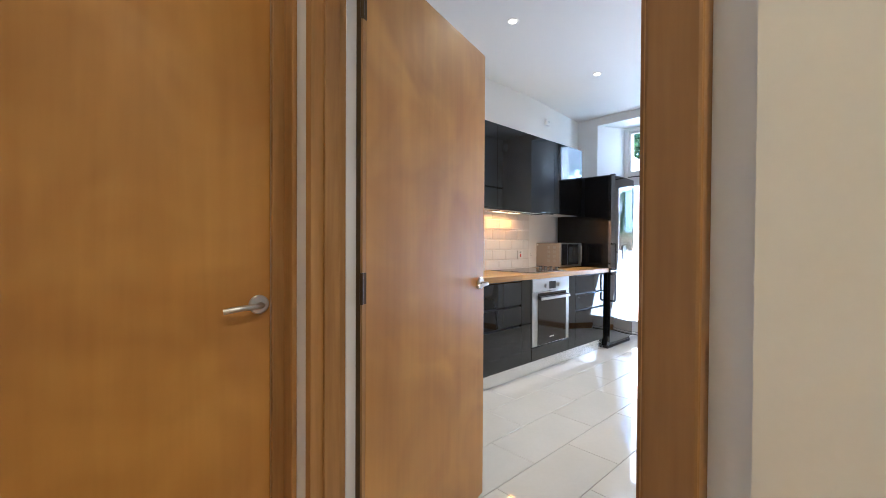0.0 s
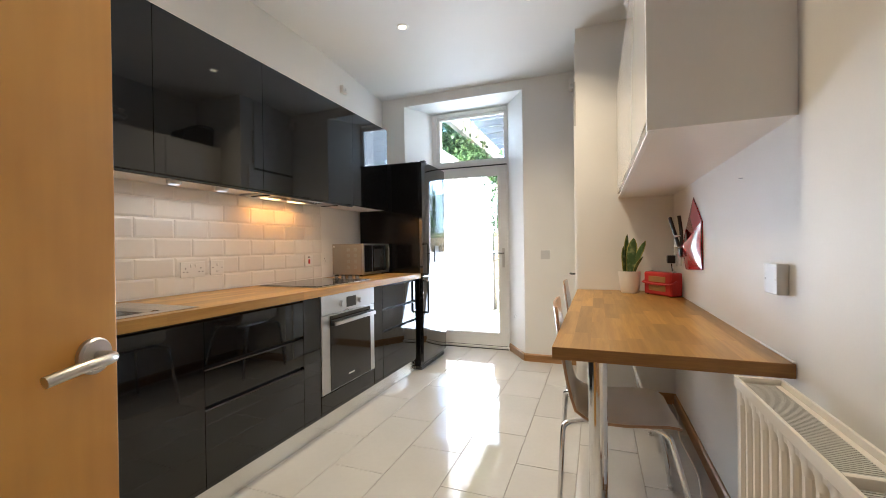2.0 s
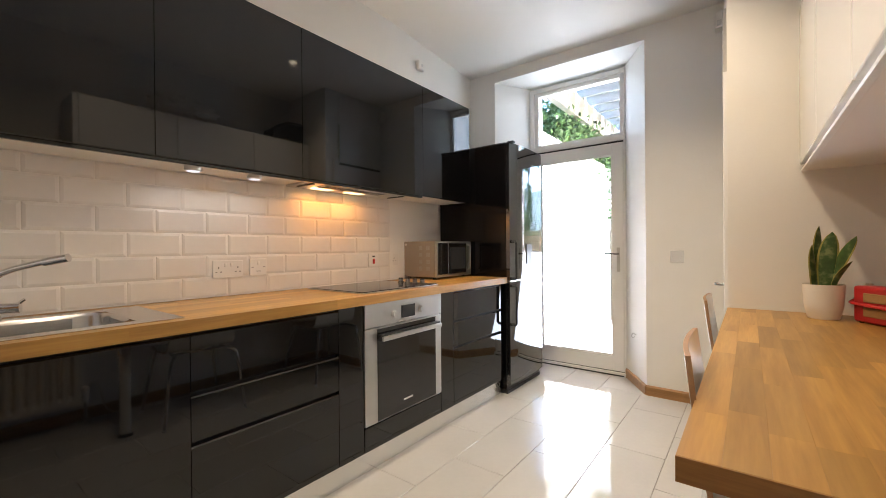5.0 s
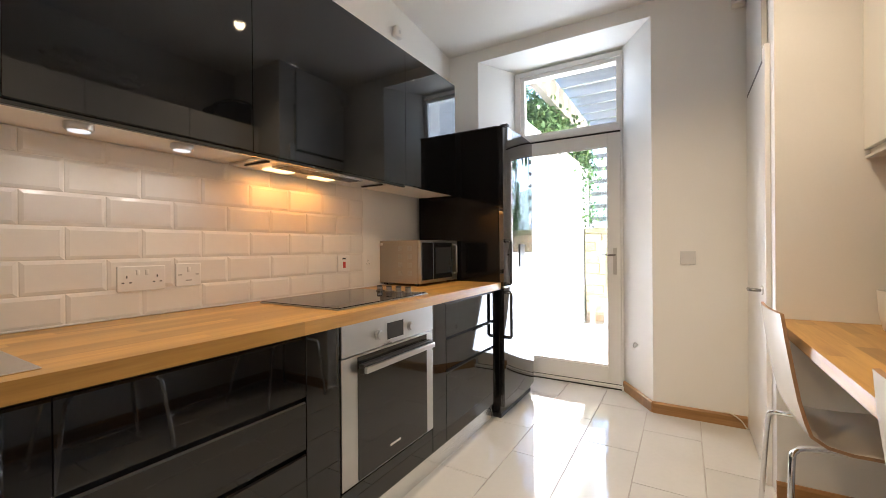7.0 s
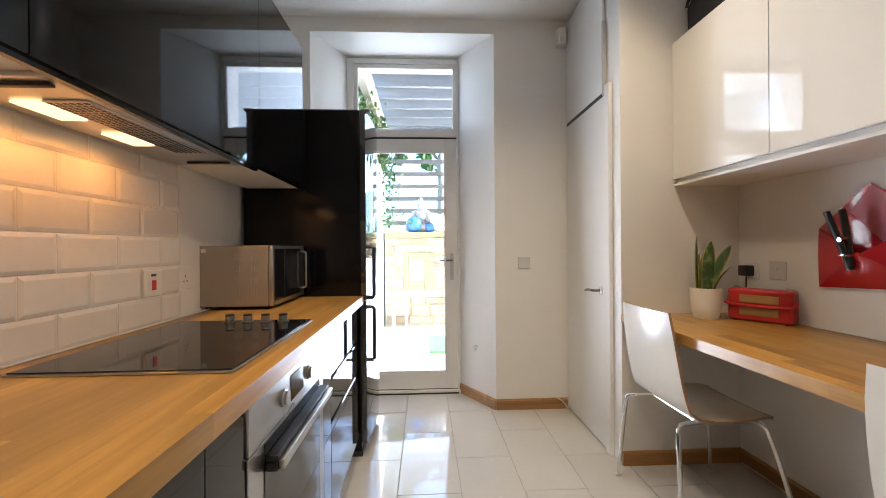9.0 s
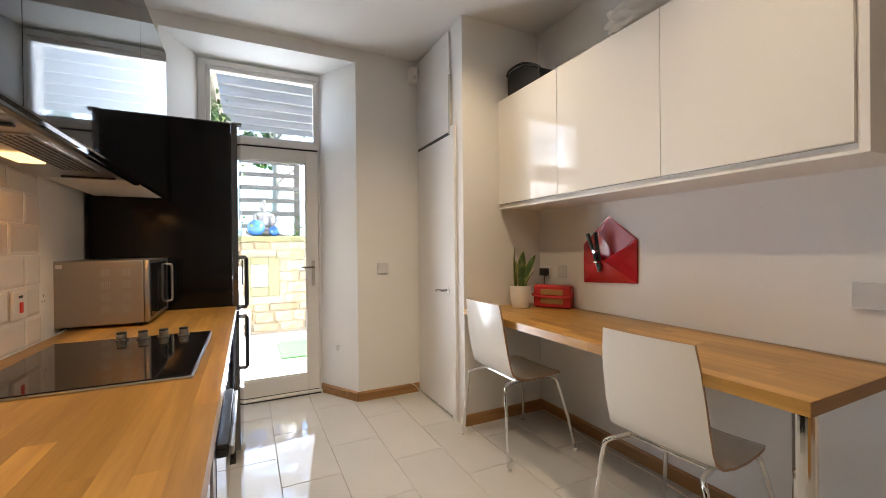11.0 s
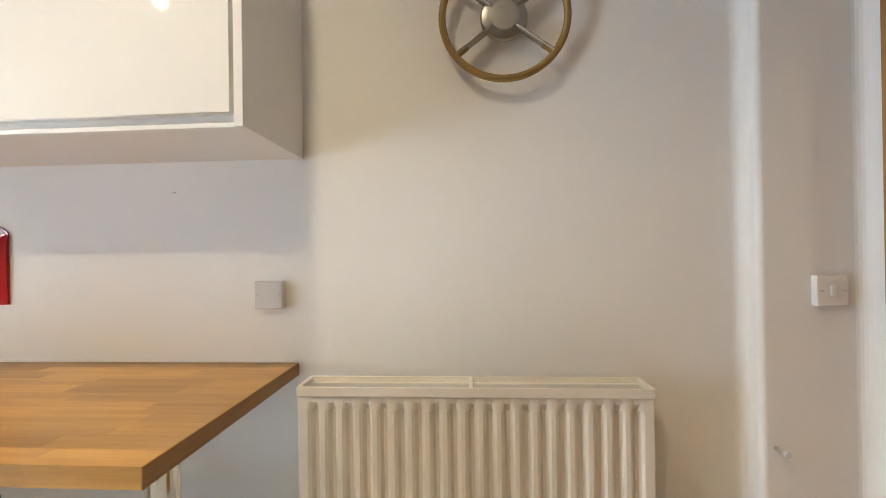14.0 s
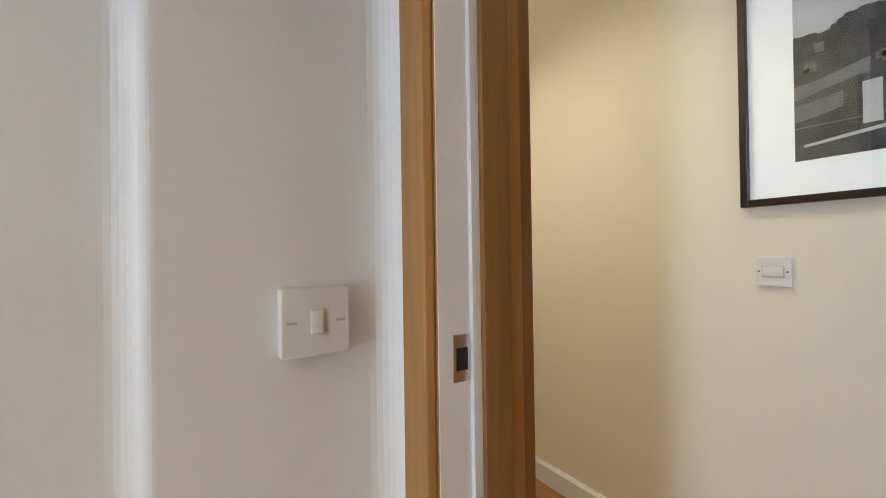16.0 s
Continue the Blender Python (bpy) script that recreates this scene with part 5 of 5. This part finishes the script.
# hall picture
pic = thing("framed_picture", (0.16, -0.466, 1.7), "dark framed black and white photograph with a pale mount", "picture")
PX0, PX1, PZ0, PZ1 = -0.17, 0.487, 1.238, 2.19
for b in ((PX1 - 0.021, PZ0, PX1, PZ1), (PX0, PZ0, PX0 + 0.021, PZ1), (PX0 + 0.021, PZ0, PX1 - 0.021, PZ0 + 0.021), (PX0 + 0.021, PZ1 - 0.021, PX1 - 0.021, PZ1)):
    part("frame_bar", box(b[0], -0.4658, b[1], b[2], -0.442, b[3], 0.002), M_FRAMEB, pic)
part("mount", box(PX0 + 0.02, -0.4658, PZ0 + 0.02, PX1 - 0.02, -0.457, PZ1 - 0.02), M_MOUNT, pic)
part("photograph", box(PX0 + 0.13, -0.4568, PZ0 + 0.115, PX1 - 0.13, -0.4562, PZ1 - 0.13), M_PHOTOL, pic, "pale sky of a grey photograph")
sk = random.Random(4)
QX, QW, QZ = PX1 - 0.13, PX1 - PX0 - 0.26, PZ0 + 0.115
skyline = [(QX, QZ + 0.09)]
sz = QZ + 0.345
for k in range(30):
    sz += sk.uniform(-0.006, 0.0125)
    skyline += [(QX - QW * k / 30, sz), (QX - QW * (k + 0.8) / 30, sz)]
skyline += [(QX - QW, sz), (QX - QW, QZ + 0.09)]
part("photo_hill", prism(skyline, -0.4561, -0.4557, "y"), M_PHOTO, pic, "dark hill with a jagged skyline")
part("photo_ground", box(QX - QW, -0.4561, QZ, QX, -0.4557, QZ + 0.089), M_PHOTOD, pic)
for k in range(26):
    hx, hz, hh = QX - QW * sk.uniform(0.0, 0.9), QZ + sk.uniform(0.20, 0.36), sk.uniform(0.008, 0.03)
    part("photo_wall", box(hx - sk.uniform(0.012, 0.035), -0.4556, hz, hx, -0.4555, hz + hh), M_PHOTOD if k % 3 else M_PHOTOM, pic)
part("photo_roofs", prism([(QX, QZ + 0.165), (QX, QZ + 0.205), (QX - 0.06, QZ + 0.212), (QX - 0.15, QZ + 0.235), (QX - 0.15, QZ + 0.20), (QX - 0.08, QZ + 0.185)], -0.4556, -0.4553, "y"), M_PHOTOM, pic)
part("photo_street", prism([(QX, QZ + 0.105), (QX, QZ + 0.15), (QX - 0.10, QZ + 0.165), (QX - 0.10, QZ + 0.125)], -0.4556, -0.4553, "y"), M_PHOTOM, pic)
part("photo_gable", box(QX - 0.17, -0.4556, QZ + 0.07, QX - 0.135, -0.4552, QZ + 0.175), M_PHOTOL, pic)
part("photo_kerb", prism([(QX - 0.02, QZ + 0.035), (QX - 0.02, QZ + 0.042), (QX - 0.2, QZ + 0.065), (QX - 0.2, QZ + 0.055)], -0.4556, -0.4553, "y"), M_PHOTOL, pic)
pg = part("picture_glass", box(PX0 + 0.02, -0.4545, PZ0 + 0.02, PX1 - 0.02, -0.4525, PZ1 - 0.02), M_GLASS, pic, "clear picture glass")
pg.visible_shadow = False


# ---- garden beyond the door ----
ground = structure("ground", box(-40, 5.75, -0.2, 40, 60, -0.03), M_PAVE, "pale sunlit paving behind the house")
gw = structure("garden_wall", box(-1.75, 8.38, -0.03, 4.0, 8.75, 1.32), M_MORTAR, "coursed sandstone retaining wall with a mossy coping")
white_wall = structure("wall_garden_white", box(-2.1, 5.75, -0.03, -1.77, 8.75, 2.35), M_RENDER, "tall white rendered garden wall in sunlight")
structure("ground_terrace", box(-12.0, 8.75, -0.03, 12.0, 40, 1.28), M_TURF, "raised planted bed behind the wall")
part("coping", box(-1.75, 8.34, 1.32, 4.0, 8.78, 1.40, 0.015), M_MOSS, gw, "moss-stained stone coping")
mat_green = whole("turf_mat", box(-1.095, 6.77, -0.029, 0.25, 7.63, -0.008, 0.004), M_TURF, "small green artificial turf mat on the paving", "mat", at=(-0.4, 7.2, -0.029))
nf = thing("niche_panel", (-1.27, 8.38, 0.85), "square stone surround with a grey slate plaque", "plaque")
for b in ((-1.465, 0.525, -1.387, 1.095), (-1.153, 0.525, -1.005, 1.095), (-1.387, 0.985, -1.153, 1.095), (-1.387, 0.525, -1.153, 0.657)):
    part("surround", box(b[0], 8.325, b[1], b[2], 8.379, b[3], 0.008), M_MOSS, nf, "carved sandstone surround")
part("plaque", box(-1.387, 8.35, 0.657, -1.153, 8.379, 0.985, 0.004), M_STATUE, nf, "grey slate panel")

st = empty_bm()
SX, SY, SZ = -1.16, 8.58, 1.40


def blob(bm, c, s):
    m = Matrix.Translation(c) @ Matrix.Diagonal((*s, 1))
    bmesh.ops.create_uvsphere(bm, u_segments=20, v_segments=12, radius=1.0, matrix=m)


blob(st, (SX, SY, SZ + 0.09), (0.24, 0.17, 0.095))
blob(st, (SX - 0.17, SY - 0.07, SZ + 0.08), (0.13, 0.10, 0.075))
blob(st, (SX + 0.17, SY - 0.07, SZ + 0.08), (0.13, 0.10, 0.075))
blob(st, (SX, SY, SZ + 0.27), (0.115, 0.085, 0.17))
blob(st, (SX, SY, SZ + 0.38), (0.145, 0.075, 0.07))
blob(st, (SX - 0.145, SY - 0.02, SZ + 0.28), (0.042, 0.05, 0.13))
blob(st, (SX + 0.145, SY - 0.02, SZ + 0.28), (0.042, 0.05, 0.13))
add_cyl(st, (SX, SY, SZ + 0.40), (SX, SY, SZ + 0.50), 0.045)
blob(st, (SX, SY, SZ + 0.54), (0.072, 0.078, 0.092))
blob(st, (SX, SY, SZ + 0.63), (0.038, 0.038, 0.035))
bmesh.ops.transform(st, matrix=Matrix.Translation((SX - 0.04, SY, SZ)) @ Matrix.Scale(0.83, 4) @ Matrix.Translation((-SX, -SY, -SZ)), verts=st.verts)
whole("garden_statue", st, M_STATUE, "seated grey stone garden statue on the wall", "statue", at=(SX, SY, SZ))
for bx, by, r, mm, lab in ((-1.31, 8.47, 0.12, M_BLUE, "blue glazed garden ball on the wall"), (-1.06, 8.44, 0.075, M_BLUE, "small blue glazed garden ball on the wall"), (-0.92, 8.5, 0.14, M_PALE, "pale glazed garden ball on the wall"), (-1.62, 8.46, 0.06, M_PALE, "small pale glazed ball on the wall")):
    b = empty_bm()
    bmesh.ops.create_uvsphere(b, u_segments=28, v_segments=18, radius=r, matrix=Matrix.Translation((bx, by, 1.40 + r)))
    whole("garden_ball", b, mm, lab, "garden ball", "garden balls", at=(bx, by, 1.4))
pp = thing("watering_frame", (-1.55, 8.1, -0.03), "white plastic garden stool by the wall", "stool")
for a, b in ((-1.60, 8.05), (-1.42, 8.05), (-1.60, 8.2), (-1.42, 8.2)):
    part("leg", cyl((a, b, -0.03), (a, b, 0.34), 0.015), M_PLASTW, pp)
part("seat", box(-1.62, 8.03, 0.34, -1.40, 8.22, 0.365, 0.006), M_PLASTW, pp)

fence = thing("slatted_fence", (-0.8, 9.3, 1.28), "weathered horizontal slat fence behind the wall", "fence")
for px in (-1.9, -0.64):
    part("post", box(px - 0.045, 9.33, 1.28, px + 0.045, 9.42, 3.0, 0.004), M_SLAT, fence)
for k in range(7):
    z = 1.555 + k * 0.214
    part("slat", box(-2.2, 9.28, z, -0.60, 9.31, z + 0.075, 0.004), M_SLAT, fence)

perg = thing("pergola", (-0.2, 7.0, 2.5), "grey timber pergola over the patio", "pergola")
part("post", box(0.66, 8.2, -0.03, 0.76, 8.3, 3.1, 0.006), M_PERGW, perg)
part("wall_beam", box(-1.77, 5.76, 3.02, 0.98, 5.81, 3.17, 0.005), M_PERG, perg)
bm = empty_bm()
add_prism(bm, [(5.8, 2.72), (5.8, 2.984), (8.7, 2.984), (8.7, 2.72)], -1.765, -1.69, "x")
part("side_beam", bm, M_PERGW, perg, "pale side beam")
part("side_beam", box(0.9, 5.8, 2.98, 0.98, 8.7, 3.12), M_PERGW, perg, "pale side beam")
for k in range(8):
    y = 6.0 + k * 0.36
    part("rafter", box(-1.75, y + 0.10, 2.985, 0.9, y + 0.15, 3.12, 0.004), M_PERG, perg)
    part("roof_board", box(-1.75, y, 3.121, 0.98, y + 0.29, 3.145, 0.004), M_PERG, perg)


def leaves(name, n, centre, spread, size, label, category, seed=3):
    r = random.Random(seed)
    verts, faces = [], []
    clumps = [Vector((r.uniform(-1, 1) * spread[0], r.uniform(-1, 1) * spread[1], r.uniform(-1, 1) * spread[2])) for _ in range(max(6, n // 60))]
    for i in range(n):
        c = Vector(centre) + r.choice(clumps) + Vector((r.gauss(0, 0.09), r.gauss(0, 0.09), r.gauss(0, 0.09)))
        e = Euler((r.uniform(-1.2, 1.2), r.uniform(-1.2, 1.2), r.uniform(0, 6.28))).to_matrix()
        s = size * r.uniform(0.6, 1.3)
        k = len(verts)
        for p in ((-0.5, 0, 0), (0, -0.38, 0.06), (0.55, 0, 0), (0, 0.38, 0.06)):
            verts.append(c + e @ (Vector(p) * s))
        faces.append((k, k + 1, k + 2, k + 3))
    me = bpy.data.meshes.new(name)
    me.from_pydata(verts, [], faces)
    me.materials.append(M_IVY)
    ob = new(name, me)
    return tagged(ob, label, category, "", "stuff")


leaves("ivy", 5200, (-1.90, 7.5, 2.58), (0.08, 1.25, 0.20), 0.065, "green ivy spilling over the white wall", "ivy", 3)
leaves("climber", 320, (-1.70, 8.32, 1.9), (0.05, 0.05, 0.45), 0.06, "green climber at the end of the white wall", "climber", 5)
leaves("wall_plants", 500, (-0.1, 8.62, 1.48), (0.9, 0.07, 0.05), 0.05, "low green plants on the garden wall", "plants", 9)

leaves("shrub", 2600, (1.1, 9.3, 1.85), (0.8, 0.25, 0.5), 0.09, "yellow-green leafy shrub on the raised bed", "shrub", 21)


def tree(x, y, z, h, seed):
    r = random.Random(seed)
    t = thing("tree", (x, y, z), "leafy green tree beyond the fence", "tree", "garden trees")
    part("trunk", cyl((x, y, z), (x, y, z + h * 0.55), 0.14, 0.06, 12), M_SLAT, t)
    lb = empty_bm()
    for k in range(6):
        a = k * 1.05 + r.random()
        add_cyl(lb, (x, y, z + h * (0.3 + 0.04 * k)), (x + math.cos(a) * h * 0.25, y + math.sin(a) * h * 0.25, z + h * (0.5 + 0.06 * k)), 0.05, 0.015, 8)
    part("limbs", lb, M_SLAT, t)
    crown = leaves("crown", 2600, (x, y, z + h * 0.68), (h * 0.28, h * 0.28, h * 0.26), 0.22, "uneven green leafy crown", "", seed)
    crown.parent = t
    crown.matrix_parent_inverse = t.matrix_world.inverted()


bpy.context.view_layer.update()
for tx, ty, th, sd in ((-3.4, 13.0, 6.0, 11), (-0.6, 15.5, 6.5, 12), (2.6, 13.5, 5.5, 13), (6.5, 16.0, 6.5, 14)):
    tree(tx, ty, 1.28, th, sd)
structure("backdrop", box(-9.0, 22, 1.28, 9.0, 22.3, 4.0), M_RENDER, "pale distant garden wall")

# ---- pieces: floor tiles, wall tiles, boards, stones ----
TX, TY = 0.301, 0.635
cache = {}


def metro_tile(w, h, lip=0.011, t=0.0075, edge=0.0035):
    """A glazed tile that faces +x, with a broad sloping edge; its back lies at x = 0."""
    bm = empty_bm()
    rings = []
    for x, i in ((0.0, 0.0), (edge, 0.0), (edge + 0.0012, 0.0012), (t, lip), (t, lip + 0.0015)):
        i = min(i, w / 2 - 0.001, h / 2 - 0.001)
        rings.append([bm.verts.new((x, sy * (w / 2 - i), sz * (h / 2 - i))) for sy, sz in ((-1, -1), (1, -1), (1, 1), (-1, 1))])
    for p, q in zip(rings, rings[1:]):
        for k in range(4):
            bm.faces.new((p[k], p[(k + 1) % 4], q[(k + 1) % 4], q[k]))
    bm.faces.new(rings[-1])
    return bm


def piece(name, dims, bevel, material, at, parent):
    key = (name, tuple(round(d, 3) for d in dims))
    if key not in cache:
        cache[key] = mesh_of(name, box(-dims[0] / 2, -dims[1] / 2, -dims[2] / 2, dims[0] / 2, dims[1] / 2, dims[2] / 2, bevel, 1), material)
    ob = new(name, cache[key])
    ob.parent = parent
    ob.location = at
    return ob


col = 0
xs = -0.985 - TX * 4
while xs < 0.53:
    a, b = max(xs, -2.1), min(xs + TX, 0.60)
    shift = 0.0 if col % 2 == 0 else TY / 2
    y = 3.165 + shift - TY * 5
    while y < 5.45:
        c, d = max(y, 0.64), min(y + TY, 5.42)
        if b - a > 0.03 and d - c > 0.03:
            piece("tile", (b - a - 0.003, d - c - 0.003, 0.008), 0.0012, M_TILE, ((a + b) / 2, (c + d) / 2, -0.004), floor)
        y += TY
    xs += TX
    col += 1

row = 0
z = 0.893
while row < 6:
    h = 0.1035
    zz0, zz1 = z + row * h - 0.006, z + (row + 1) * h - 0.006
    zz0, zz1 = max(zz0, 0.895), min(zz1, 1.476)
    off = 2.277 if row % 2 == 0 else 2.176
    y = off - 0.2045 * 7
    while y < 3.82:
        c, d = max(y, 1.08), min(y + 0.2045, 3.822)
        if d - c > 0.012 and zz1 - zz0 > 0.01:
            key = ("wall_tile", round(d - c, 3), round(zz1 - zz0, 3))
            if key not in cache:
                cache[key] = mesh_of("tile", metro_tile(d - c - 0.0022, zz1 - zz0 - 0.0022), M_WTILE, 12)
            ob = new("tile", cache[key])
            ob.parent, ob.location = wall_west, (-2.0925, (c + d) / 2, (zz0 + zz1) / 2)
        y += 0.2045
    row += 1
part("tile_grout", box(-2.0948, 1.08, 0.895, -2.0888, 3.822, 1.476), M_WGROUT, wall_west)

y = -0.48
while y < 0.61:
    e = min(y + 0.135, 0.615)
    x = -0.66 - rnd.uniform(0.1, 0.9)
    while x < 2.2:
        xe = x + 1.3
        a, b = max(x, -0.66), min(xe, 2.2)
        if b - a > 0.02:
            piece("floorboard", (b - a - 0.002, e - y - 0.0015, 0.008), 0.001, M_HALLF, ((a + b) / 2, (y + e) / 2, -0.001 + 0.0005), hall_floor)
        x = xe
    y = e

z = 0.0
while z < 1.30:
    h = min(rnd.uniform(0.11, 0.2), 1.315 - z)
    if h < 0.04:
        break
    x = -1.75
    while x < 2.0:
        wd = rnd.uniform(0.16, 0.42)
        cx, cz = x + wd / 2, z + h / 2
        if not (-1.50 < cx < -0.98 and 0.48 < cz < 1.14):
            piece("stone", (round(wd, 2) - 0.02, 0.06 + 0.01 * rnd.randint(0, 2), round(h, 2) - 0.015), 0.012, M_STONE, (cx, 8.392, cz), gw)
        x += wd
    z += h
